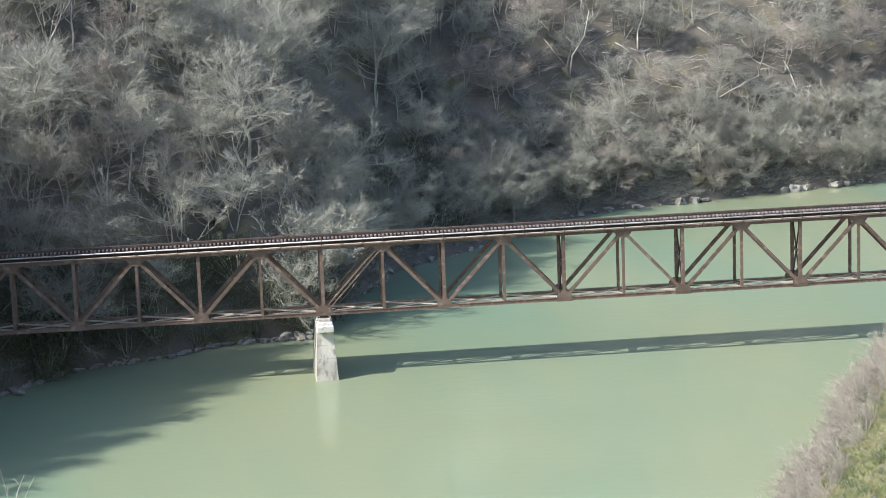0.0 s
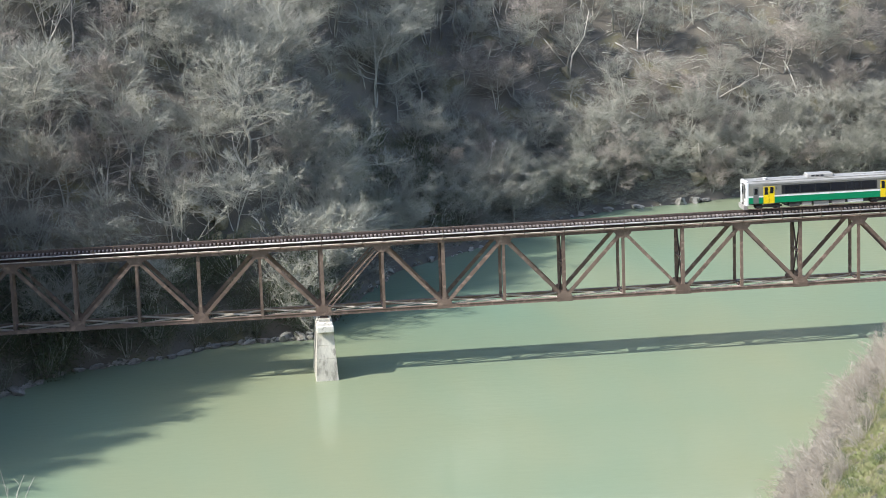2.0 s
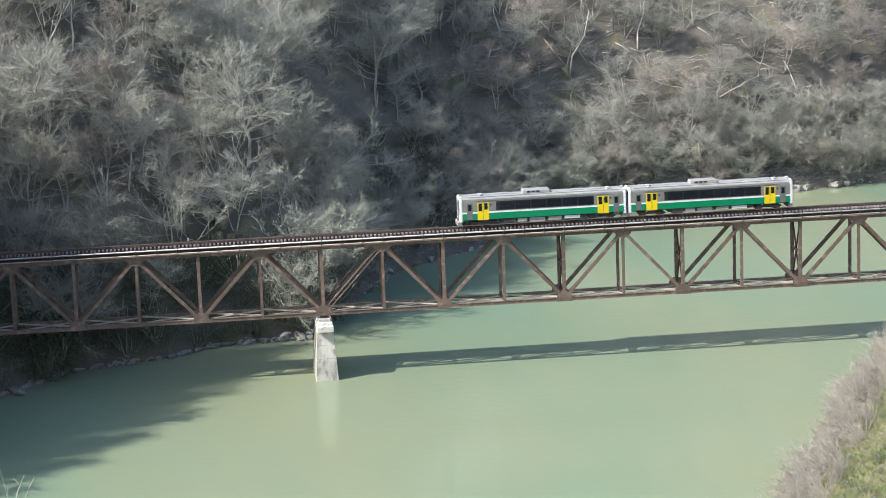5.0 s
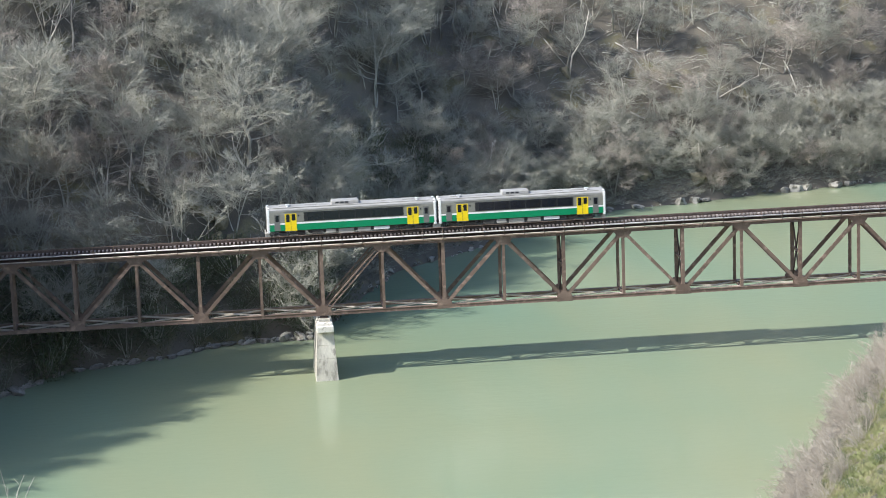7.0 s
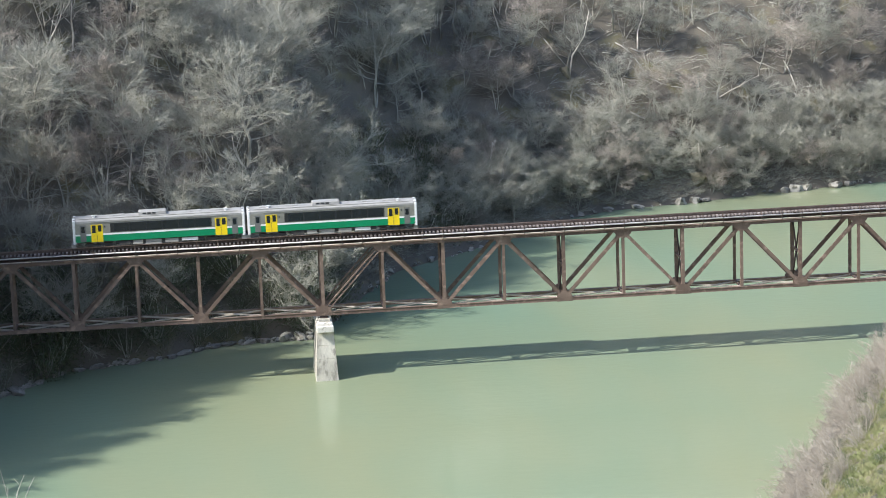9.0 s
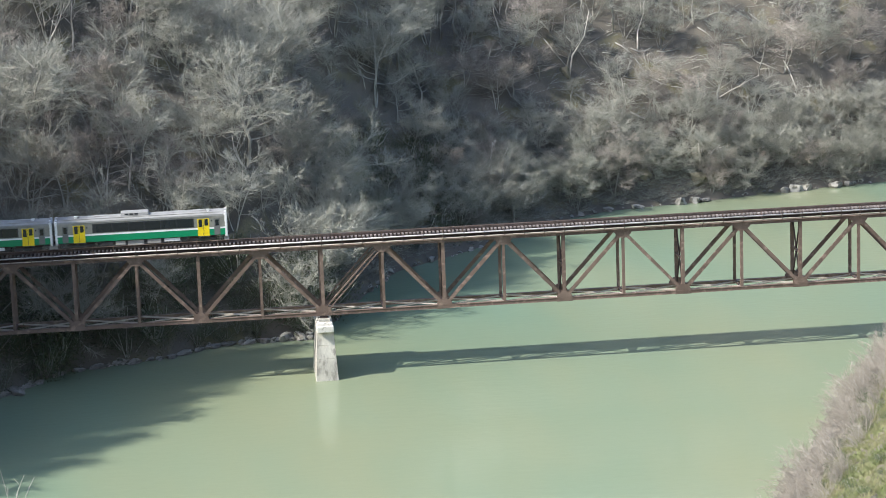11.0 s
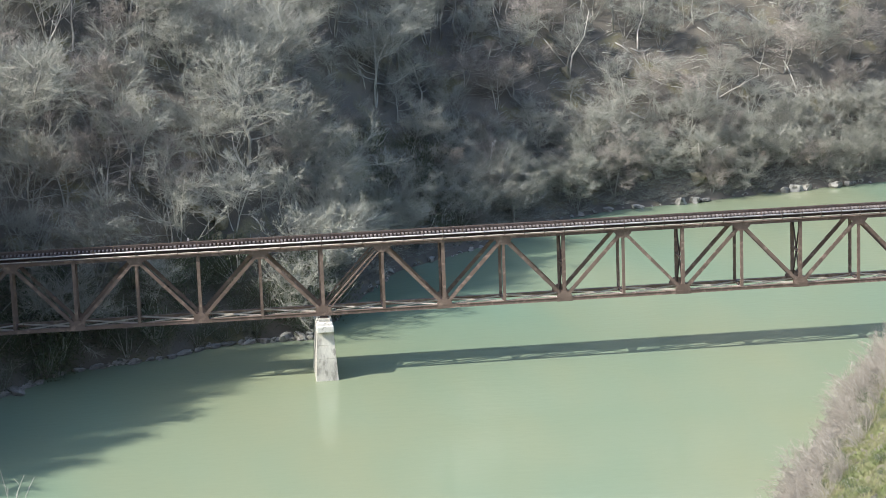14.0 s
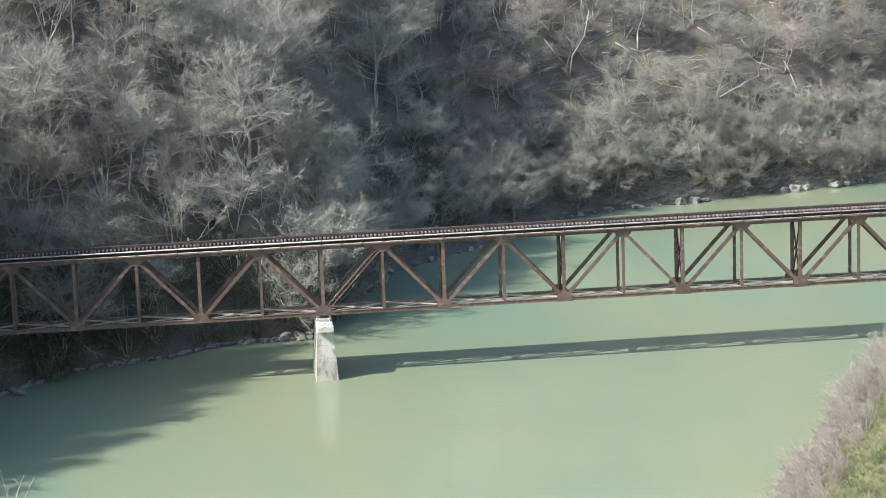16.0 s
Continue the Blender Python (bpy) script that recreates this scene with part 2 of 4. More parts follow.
def ground_sheet():
    def lines(lo, hi, step, ends):
        inner = list(np.arange(lo, hi, step))
        return sorted([-e for e in ends] + inner + list(ends))
    xs = np.array(lines(-112, 212, 2.0, (240, 290, 360, 480, 700, 1100, 1800)) + [-116, -122, -130, -145, -165, -190])
    xs.sort()
    ys = np.array(lines(-130, 196, 2.0, (210, 235, 270, 330, 420, 600, 900, 1500)) + [-140, -150, -160, -170, -180, -190, -198])
    ys.sort()
    X, Y = np.meshgrid(xs, ys)
    z, _, _ = land(X.ravel(), Y.ravel())
    me = bpy.data.meshes.new("ground")
    nx, ny = len(xs), len(ys)
    idx = np.arange(nx * ny).reshape(ny, nx)
    faces = np.stack([idx[:-1, :-1], idx[:-1, 1:], idx[1:, 1:], idx[1:, :-1]], -1).reshape(-1, 4)
    me.from_pydata(np.stack([X.ravel(), Y.ravel(), z], -1).tolist(), [], faces.tolist())
    me.materials.append(M_GROUND)
    me.polygons.foreach_set("use_smooth", [True] * len(me.polygons))
    tagged(new("ground", me), "steep brown hillside of leaf litter and earth above a river", "ground", kind="structure")


ground_sheet()
w = Shape()
w.v = [(-1700, -1400, WATER), (1700, -1400, WATER), (1700, 1400, WATER), (-1700, 1400, WATER)]
w.f = [(0, 1, 2, 3)]
tagged(new("water", w.mesh("water", M_WATER)), "milky green river water with faint ripples", "water", kind="structure")

# ---- bridge ----
P, TOP, GAUGE_Y = 7.014, 7.71, 3.6      # bay length, height of the top chord's axis, spacing of the trusses
K0, K1 = -6, 18
bridge = thing("truss_bridge", "rust-brown steel deck truss railway bridge on a concrete pier", "bridge")


def chord(y, z, k0, k1, high):
    s = Shape()
    s.box(k0 * P + 0.01, k1 * P - 0.01, y - 0.2, y + 0.2, z - high / 2, z + high / 2)
    for e in (-1, 1):           # flanges
        s.box(k0 * P + 0.01, k1 * P - 0.01, y - 0.26, y + 0.26, z + e * high / 2 - 0.02, z + e * high / 2 + 0.02)
    return s


for y in (0.0, GAUGE_Y):
    for k in range(K0, K1, 4):
        part("top_chord", chord(y, TOP, k, k + 4, 0.3), M_STEEL, bridge)
        part("bottom_chord", chord(y, 0.0, k, k + 4, 0.36), M_STEEL, bridge)
    for k in range(K0, K1 + 1):
        x = k * P
        s = Shape()
        wide = 0.38 if k % 2 == 0 else 0.3
        for e in (-1, 1):
            s.beam((x, y + e * 0.17, 0.2), (x, y + e * 0.17, TOP - 0.15), wide, 0.05, up=(0, 1, 0))
        s.beam((x, y, 0.2), (x, y, TOP - 0.15), 0.05, 0.3, up=(0, 1, 0))
        for i in range(5):
            z = 0.9 + i * 1.45
            s.box(x - wide / 2 + 0.01, x + wide / 2 - 0.01, y - 0.15, y + 0.15, z, z + 0.25)
        part("vertical", s, M_STEEL, bridge)
    for k in range(K0, K1):
        lo, hi = (k, k + 1) if k % 2 == 0 else (k + 1, k)
        a, b = Vector((lo * P, y, 0.1)), Vector((hi * P, y, TOP - 0.1))
        d = (b - a).normalized()
        a, b = a + d * 0.3, b - d * 0.3
        s = Shape()
        if k == 0:
            for e in (-1, 1):
                o = d.cross(Vector((0, 1, 0))) * 0.2 * e
                s.beam(a + o, b + o, 0.14, 0.34, up=(0, 1, 0))
            for i in range(8):
                s.beam(a.lerp(b, (i + 0.4) / 8), a.lerp(b, (i + 0.52) / 8), 0.3, 0.28, up=(0, 1, 0))
        else:
            for e in (-1, 1):
                s.beam(a + Vector((0, e * 0.16, 0)), b + Vector((0, e * 0.16, 0)), 0.37, 0.05, up=(0, 1, 0))
            s.beam(a, b, 0.05, 0.3, up=(0, 1, 0))
            for i in range(6):
                s.beam(a.lerp(b, (i + 0.35) / 6), a.lerp(b, (i + 0.5) / 6), 0.34, 0.26, up=(0, 1, 0))
        part("diagonal", s, M_STEEL, bridge)
    for k in range(K0, K1 + 1):
        x = k * P
        for e in (-1, 1):
            s = Shape()
            y0 = y + e * 0.22
            if k % 2 == 0:
                s.plate([(x - 0.95, -0.25), (x + 0.95, -0.25), (x + 0.85, 0.45), (x + 0.3, 0.95), (x - 0.3, 0.95), (x - 0.85, 0.45)], y0 - 0.02, y0 + 0.02)
            else:
                s.plate([(x - 1.0, TOP + 0.14), (x + 1.0, TOP + 0.14), (x + 0.95, TOP - 0.35), (x + 0.35, TOP - 0.85), (x - 0.35, TOP - 0.85), (x - 0.95, TOP - 0.35)], y0 - 0.02, y0 + 0.02)
            part("gusset_plate", s, M_STEEL, bridge)

# bracing between the two trusses
for k in range(K0, K1 + 1):
    x = k * P
    for z, h in ((0.12, 0.22), (TOP + 0.02, 0.28)):
        s = Shape()
        s.box(x - 0.13, x + 0.13, 0.24, GAUGE_Y - 0.24, z - h / 2, z + h / 2)
        part("cross_beam", s, M_STEEL, bridge)
    if k % 2 == 0:
        for a, b in (((x, 0.2, 0.5), (x, GAUGE_Y / 2, 3.7)), ((x, GAUGE_Y - 0.2, 0.5), (x, GAUGE_Y / 2, 3.7)), ((x, 0.2, 7.3), (x, GAUGE_Y / 2, 4.0)), ((x, GAUGE_Y - 0.2, 7.3), (x, GAUGE_Y / 2, 4.0))):
            s = Shape()
            s.beam(a, b, 0.16, 0.14)
            part("sway_brace", s, M_DECK, bridge)
        s = Shape()
        s.box(x - 0.12, x + 0.12, 0.2, GAUGE_Y - 0.2, 3.72, 3.98)
        part("sway_strut", s, M_STEEL, bridge)
for k in range(K0, K1):
    for a, b in (((k * P, 0.2), ((k + 1) * P, GAUGE_Y - 0.2)), ((k * P, GAUGE_Y - 0.2), ((k + 1) * P, 0.2))):
        lift = 0.0 if a[1] < 1 else 0.12
        s = Shape()
        d = Vector((b[0] - a[0], b[1] - a[1], 0)).normalized()
        n = Vector((-d.y, d.x, 0)) * 0.16
        A, B = Vector((*a, 0.05 + lift)), Vector((*b, 0.05 + lift))
        for e in (-1, 1):
            s.beam(A + n * e, B + n * e, 0.07, 0.09)
        for i in range(12):
            s.beam(A.lerp(B, i / 12) + n * (1 if i % 2 else -1), A.lerp(B, (i + 1) / 12) - n * (1 if i % 2 else -1), 0.06, 0.03)
        part("lateral_brace", s, M_BRACE, bridge, "laced bottom bracing")
for y in (1.15, 2.45):
    s = Shape()
    s.box(K0 * P, K1 * P, y - 0.03, y + 0.03, TOP + 0.16, 8.48)
    for z in (TOP + 0.22, 8.46):
        s.box(K0 * P, K1 * P, y - 0.14, y + 0.14, z - 0.02, z + 0.02)
    part("stringer", s, M_DECK, bridge, "steel stringer under the track, coloured as if in shade")

# walkway rail along the near side: posts, handrail and the pale pipe below it
for side, y in (("near", -0.42),):
    post = Shape()
    post.beam((0, 0, TOP - 0.15), (0, 0, 9.32), 0.06, 0.06)
    post.beam((0, 0.0, TOP + 0.1), (0, 0.3, TOP + 0.1), 0.08, 0.1)
    post_me = post.mesh("post", M_STEEL)
    n = int((K1 - K0) * 3)
    for i in range(n + 1):
        part("post", post_me, M_STEEL, bridge, at=(K0 * P + i * P / 3, y, 0))
    s = Shape()
    s.beam((K0 * P, y, 9.34), (K1 * P, y, 9.34), 0.065, 0.06)
    part("handrail", s, M_STEEL, bridge)
    s = Shape()
    s.tube([(K0 * P, y - 0.13, 8.58), (K1 * P, y - 0.13, 8.58)], [0.09, 0.09], 10)
    part("pipe", s, M_PIPE, bridge, "pale galvanised pipe along the handrail", smooth=True)
    s = Shape()
    s.tube([(K0 * P, y - 0.12, 8.1), (K1 * P, y - 0.12, 8.1)], [0.065, 0.065], 8)
    part("conduit", s, M_BRACE, bridge, "faded brown conduit below the pipe", smooth=True)
    clip_me = Shape()
    clip_me.box(-0.025, 0.025, y - 0.24, y - 0.02, 7.98, 8.72)
    clip_me = clip_me.mesh("pipe_clip", M_DECK)
    for i in range(0, n + 1):
        part("pipe_clip", clip_me, M_DECK, bridge, at=(K0 * P + i * P / 3 + 0.1, 0, 0))

# added plates between the chord and the sleepers, to shade the gap below
s = Shape()
s.box(0, P / 3 - 0.03, 0.1, 0.42, 8.36, 8.42)
shade_plate_me = s.mesh("walkway_plate", M_DECK)
for i in range((K1 - K0) * 3):
    part("walkway_plate", shade_plate_me, M_DECK, bridge, "dark plate added to shade the gap below" if i == 0 else "", at=(K0 * P + i * P / 3, 0, 0))

# the track on the deck
track = thing("railway_track", "dark timber sleepers and brown steel rails on the bridge", "railway track")
RAIL = 8.86
for y in (1.8 - 0.56, 1.8 + 0.56):
    s = Shape()
    s.box(-130, 150, y - 0.065, y + 0.065, RAIL - 0.15, RAIL - 0.13)
    s.box(-130, 150, y - 0.012, y + 0.012, RAIL - 0.13, RAIL - 0.035)
    s.box(-130, 150, y - 0.034, y + 0.034, RAIL - 0.035, RAIL)
    part("rail", s, M_RAIL, track)
for y in (1.8 - 0.3, 1.8 + 0.3):
    s = Shape()
    s.box(K0 * P, K1 * P, y - 0.05, y + 0.05, RAIL - 0.15, RAIL - 0.06)
    part("guard_rail", s, M_RAIL, track)
s = Shape()
s.box(-0.11, 0.11, 0.45, 3.15, 8.5, 8.71)
sleeper_me = s.mesh("sleeper", M_SLEEPER, bevel=0.015)
rs = random.Random(5)
for i in range(288):
    part("sleeper", sleeper_me, M_SLEEPER, track, at=(-44 + i * 0.45 + rs.uniform(-0.02, 0.02), rs.uniform(-0.06, 0.06), 0))

marker = thing("marker_post", "small white marker post beside the track on the bridge", "marker post", at=(-15.0, 3.0, 8.71))
s = Shape()
s.box(-0.04, 0.04, -0.04, 0.04, 0.0, 0.32)
part("post", s, M_STEEL, marker)
s = Shape()
s.box(-0.11, 0.11, -0.07, -0.042, 0.12, 0.46)
part("plate", s, M_PIPE, marker, "white plate", bevel=0.01)

# ---- pier ----
def make_pier(px, base):
    pier = thing("bridge_pier", "pale weathered concrete bridge pier " + base, "bridge pier", at=(px, 0, 0))
    # shaft in lifts, with a shallow joint between each
    n, z0, z1 = 5, -9.8, -1.95
    for i in range(n):
        a, b = i / n, (i + 1) / n
        za, zb = z0 + (z1 - z0) * a, z0 + (z1 - z0) * b - 0.012
        s = Shape()
        pa = (1.42 - 0.46 * a, -2.0 + 1.05 * a, 5.6 - 1.05 * a)
        pb = (1.42 - 0.46 * b, -2.0 + 1.05 * b, 5.6 - 1.05 * b)
        s.quadbox([(-pa[0], pa[1], za), (pa[0], pa[1], za), (pa[0], pa[2], za), (-pa[0], pa[2], za), (-pb[0], pb[1], zb), (pb[0], pb[1], zb), (pb[0], pb[2], zb), (-pb[0], pb[2], zb)])
        part("shaft_lift", s, M_CONCRETE, pier, bevel=0.03)
    s = Shape()
    s.quadbox([(-1.3, -1.8, -9.6), (1.3, -1.8, -9.6), (1.3, 5.4, -9.6), (-1.3, 5.4, -9.6), (-0.88, -0.85, -1.9), (0.88, -0.85, -1.9), (0.88, 4.45, -1.9), (-0.88, 4.45, -1.9)])
    part("core", s, M_CONCRETE, pier)
    s = Shape()
    s.box(-0.98, 0.98, -1.78, 5.38, -1.9, -1.15)
    part("cap", s, M_CAP, pier, bevel=0.07)
    s = Shape()
    s.box(-0.86, 0.86, -1.3, 4.9, -1.15, -0.85)
    part("cap_step", s, M_CAP, pier, bevel=0.05)
    for y in (0.0, GAUGE_Y):
        s = Shape()
        s.box(-0.68, 0.68, y - 0.75, y + 0.7, -0.85, -0.5)
        part("pedestal", s, M_CONCRETE, pier, bevel=0.04)
        s = Shape()
        s.box(-0.45, 0.45, y - 0.35, y + 0.35, -0.5, -0.38)
        s.tube([(0, y - 0.3, -0.33), (0, y + 0.3, -0.33)], [0.1, 0.1], 10)
        s.box(-0.35, 0.35, y - 0.3, y + 0.3, -0.3, -0.235)
        part("bearing", s, M_DECK, pier, "dark steel bearing shoe")


make_pier(0.0, "standing in the river")
make_pier(12 * P, "at the river bank")

for x, name in ((K0 * P, "left"), (K1 * P, "right")):
    e = -1 if name == "left" else 1
    ab = thing("bridge_abutment", "concrete abutment at the end of the bridge", "abutment")
    s = Shape()
    s.box(x - 1.2 + e * 1.5, x + 1.2 + e * 1.5, -1.2, 4.8, -9, TOP + 0.5)
    part("wall", s, M_CONCRETE, ab, bevel=0.05)
    s = Shape()
    s.box(x - 0.9, x + 0.9, -1.2, 4.8, -9, -0.3)
    part("ledge", s, M_CONCRETE, ab, bevel=0.05)

# ---- train ----
def paint(name, c, rough=0.3, metal=0.0):
    return mat(name, c, tuple(v * 0.9 for v in c), 0.7, rough, metal, 0.0)


M_SILVER = mat("brushed_stainless", (0.29, 0.29, 0.265), (0.235, 0.235, 0.215), 0.5, 0.42, 0.3, 0.05)
M_ROOF = mat("grey_roof_paint", (0.38, 0.38, 0.37), (0.28, 0.28, 0.27), 0.6, 0.7, 0.1, 0.1)
M_CABDOOR = paint("dark_grey_paint", (0.16, 0.165, 0.16), 0.45)
M_TGREEN = paint("green_paint", (0.0, 0.245, 0.105))
M_WHITE = paint("white_paint", (0.82, 0.83, 0.83))
M_YELLOW = paint("yellow_paint", (0.88, 0.66, 0.01))
M_GLASS = mat("tinted_window_glass", (0.006, 0.009, 0.016), (0.010, 0.014, 0.022), 0.6, 0.05, 0.0, 0.0)
M_BLACK = mat("black_window_band", (0.018, 0.021, 0.027), (0.014, 0.017, 0.022), 0.6, 0.3, 0.0, 0.0)
M_UNDER = mat("dusty_underframe", (0.10, 0.095, 0.09), (0.06, 0.058, 0.055), 1.0, 0.8, 0.2, 0.2)
M_BOX = mat("grey_equipment_box", (0.42, 0.41, 0.38), (0.30, 0.29, 0.27), 1.0, 0.7, 0.1, 0.1)
M_LAMP = mat("lamp_glass", (0.75, 0.72, 0.65), (0.6, 0.58, 0.5), 1.0, 0.1, 0.0, 0.0)

PROFILE = [(-1.4, 0.98), (-1.4, 2.95), (-1.385, 3.15), (-1.33, 3.33), (-1.18, 3.48), (-0.85, 3.58), (-0.4, 3.63), (0, 3.645)]
PROFILE += [(-y, z) for y, z in PROFILE[-2::-1]]


def loft(x0, x1, profile):
    s = Shape()
    k = len(profile)
    s.v = [(x0, y, z) for y, z in profile] + [(x1, y, z) for y, z in profile]
    s.f = [(i, (i + 1) % k, k + (i + 1) % k, k + i) for i in range(k)] + [tuple(reversed(range(k))), tuple(range(k, 2 * k))]
    return s


def rail_car(label):
    car = thing("railcar", label, "railcar", "cars of the train")
    H = 9.62                                   # half the body's length
    part("body", loft(-H, H, PROFILE), M_SILVER, car, "ribbed stainless steel body")
    roof = [(-1.34, 3.345), (-1.19, 3.50), (-0.86, 3.60), (-0.4, 3.655), (0, 3.67), (0.4, 3.655), (0.86, 3.60), (1.19, 3.50), (1.34, 3.345), (0, 3.3)]
    roof_ob = part("roof", loft(-H + 0.25, H - 0.25, roof), M_ROOF, car, "pale grey roof")
    for y in (-1.1, 1.1):
        s = Shape()
        s.box(-H + 0.6, H - 0.6, y - 0.03, y + 0.03, 3.53, 3.58)
        part("gutter", s, M_SILVER, roof_ob)
    ac = Shape()
    ac.quadbox([(-2.3, -0.85, 3.6), (0.95, -0.85, 3.6), (0.95, 0.85, 3.6), (-2.3, 0.85, 3.6), (-2.22, -0.78, 4.0), (0.87, -0.78, 4.0), (0.87, 0.78, 4.0), (-2.22, 0.78, 4.0)])
    ac_ob = part("cooling_unit", ac, M_ROOF, car, "pale grey rooftop air conditioner", bevel=0.06)
    for x in (-1.6, -1.05, -0.5):
        s = Shape()
        s.box(x - 0.2, x + 0.2, -0.835, -0.8, 3.72, 3.9)
        part("grille", s, M_BLACK, ac_ob)
    for x in (-7.6, -4.6, 4.2, 6.6):
        s = Shape()
        s.box(x - 0.7, x + 0.7, -0.45, 0.45, 3.6, 3.72)
        part("roof_panel", s, M_ROOF, roof_ob, bevel=0.02)
    for x in (-7.3, 7.6):
        s = Shape()
        s.tube([(x, -0.6, 3.6), (x, -0.6, 3.78)], [0.16, 0.13], 10)
        s.box(x - 0.22, x + 0.22, -0.75, -0.45, 3.78, 3.88)
        part("vent", s, M_WHITE, roof_ob, "small white roof vent")
    s = Shape()
    s.tube([(8.2, 0.2, 3.6), (8.2, 0.2, 4.05)], [0.03, 0.02], 6)
    part("aerial", s, M_UNDER, roof_ob)
    for e in (-1, 1):
        def slab(x0, x1, z0, z1, out, thick=0.02):
            t = Shape()
            y = e * 1.4
            t.box(x0, x1, min(y - e * 0.01, y + e * out), max(y - e * 0.01, y + e * out), z0, z1)
            return t
        for a, b in ((-H + 0.1, -7.66), (-6.34, 6.34), (7.66, H - 0.1)):
            part("side_panel", slab(a, b, 0.97, 1.7, 0.012), M_TGREEN, car, "green lower side panel")
            part("white_stripe", slab(a, b, 1.7, 1.88, 0.014), M_WHITE, car, "white stripe")
        band = part("window_band", slab(-5.5, 5.95, 1.98, 3.0, 0.010), M_BLACK, car, "black window band")
        for i in range(6):
            x = -5.05 + i * 1.83
            part("window", slab(x, x + 1.68, 2.05, 2.93, 0.018), M_GLASS, band, "tinted window")
        for x in (-7.0, 7.0):
            door = part("passenger_door", slab(x - 0.66, x + 0.66, 0.93, 2.93, 0.02), M_YELLOW, car, "yellow double passenger door")
            for j in (-1, 1):
                part("door_window", slab(x + j * 0.33 - 0.21, x + j * 0.33 + 0.21, 1.98 if j < 0 else 2.12, 2.86, 0.028), M_GLASS, door, "dark window")
            part("door_seam", slab(x - 0.02, x + 0.02, 0.96, 2.9, 0.025), M_UNDER, door)
            part("door_step", slab(x - 0.6, x + 0.6, 0.85, 0.93, 0.05), M_UNDER, door)
            part("side_lamp", slab(x + 0.85, x + 0.97, 2.55, 2.75, 0.03), M_BLACK, car)
        for x in (-8.55, 8.55):
            cab = part("cab_door", slab(x - 0.33, x + 0.33, 1.0, 2.9, 0.022), M_CABDOOR, car, "dark grey cab door")
            part("cab_window", slab(x - 0.2, x + 0.2, 2.05, 2.75, 0.028), M_GLASS, cab)
        for i in range(5):                  # ribs of the steel side
            z = 3.03 + i * 0.045
            part("side_rib", slab(-7.9, 7.9, z, z + 0.012, 0.008), M_SILVER, car)
    for e in (-1, 1):
        # cab front: white surround, dark screens, gangway door
        x = e * H
        s = Shape()
        for y0, y1, z0, z1 in ((-1.42, -1.05, 0.75, 3.45), (1.05, 1.42, 0.75, 3.45), (-1.05, 1.05, 3.2, 3.62), (-1.05, 1.05, 0.75, 1.5)):
            s.box(min(x - e * 0.22, x + e * 0.09), max(x - e * 0.22, x + e * 0.09), y0, y1, z0, z1)
        front = part("cab_front", s, M_WHITE, car, "white cab front surround", bevel=0.05)
        s = Shape()
        s.box(min(x, x + e * 0.03), max(x, x + e * 0.03), -1.04, 1.04, 1.52, 3.18)
        part("end_panel", s, M_BLACK, front, "dark recessed end panel")
        for y0, y1 in ((-1.03, -0.45), (0.45, 1.03)):
            s = Shape()
            s.box(min(x, x + e * 0.05), max(x, x + e * 0.05), y0, y1, 2.0, 3.1)
            part("windscreen", s, M_GLASS, front, "dark windscreen")
        s = Shape()
        s.box(min(x, x + e * 0.16), max(x, x + e * 0.16), -0.42, 0.42, 1.0, 3.1)
        gang = part("gangway_door", s, M_SILVER, front, "grey gangway door", bevel=0.02)
        s = Shape()
        s.box(min(x + e * 0.15, x + e * 0.18), max(x + e * 0.15, x + e * 0.18), -0.26, 0.26, 2.0, 2.9)
        part("gangway_window", s, M_GLASS, gang)
        for y in (-0.85, 0.85):
            s = Shape()
            s.tube([(x + e * 0.08, y, 1.25), (x + e * 0.13, y, 1.25)], [0.12, 0.11], 12)
            part("headlight", s, M_LAMP, front, "round headlight")
        s = Shape()
        s.quadbox([(x - 0.35, -1.2, 0.28), (x + 0.2, -1.2, 0.28), (x + 0.2, 1.2, 0.28), (x - 0.35, 1.2, 0.28), (x - 0.35, -1.25, 0.74), (x + 0.05, -1.25, 0.74), (x + 0.05, 1.25, 0.74), (x - 0.35, 1.25, 0.74)])
        part("snow_plough", s, M_BOX, car, "grey skirt and snow plough")
        s = Shape()
        s.box(min(x, x + e * 0.24), max(x, x + e * 0.24), -0.12, 0.12, 0.76, 0.98)
        part("coupler", s, M_UNDER, car)
        # bogies
        bx = e * 6.9
        bogie = Shape()
        for y in (-0.95, 0.95):
            bogie.quadbox([(bx - 1.6, y - 0.09, 0.42), (bx + 1.6, y - 0.09, 0.42), (bx + 1.6, y + 0.09, 0.42), (bx - 1.6, y + 0.09, 0.42), (bx - 1.5, y - 0.09, 0.66), (bx + 1.5, y - 0.09, 0.66), (bx + 1.5, y + 0.09, 0.66), (bx - 1.5, y + 0.09, 0.66)])
            for j in (-1, 1):
                bogie.box(bx + j * 1.05 - 0.18, bx + j * 1.05 + 0.18, y - 0.13, y + 0.13, 0.28, 0.6)
            bogie.tube([(bx, y, 0.6), (bx, y, 0.96)], [0.26, 0.26], 10)
        bogie.box(bx - 0.25, bx + 0.25, -0.95, 0.95, 0.45, 0.7)
        bo = part("bogie", bogie, M_UNDER, car, "dark dusty bogie frame")
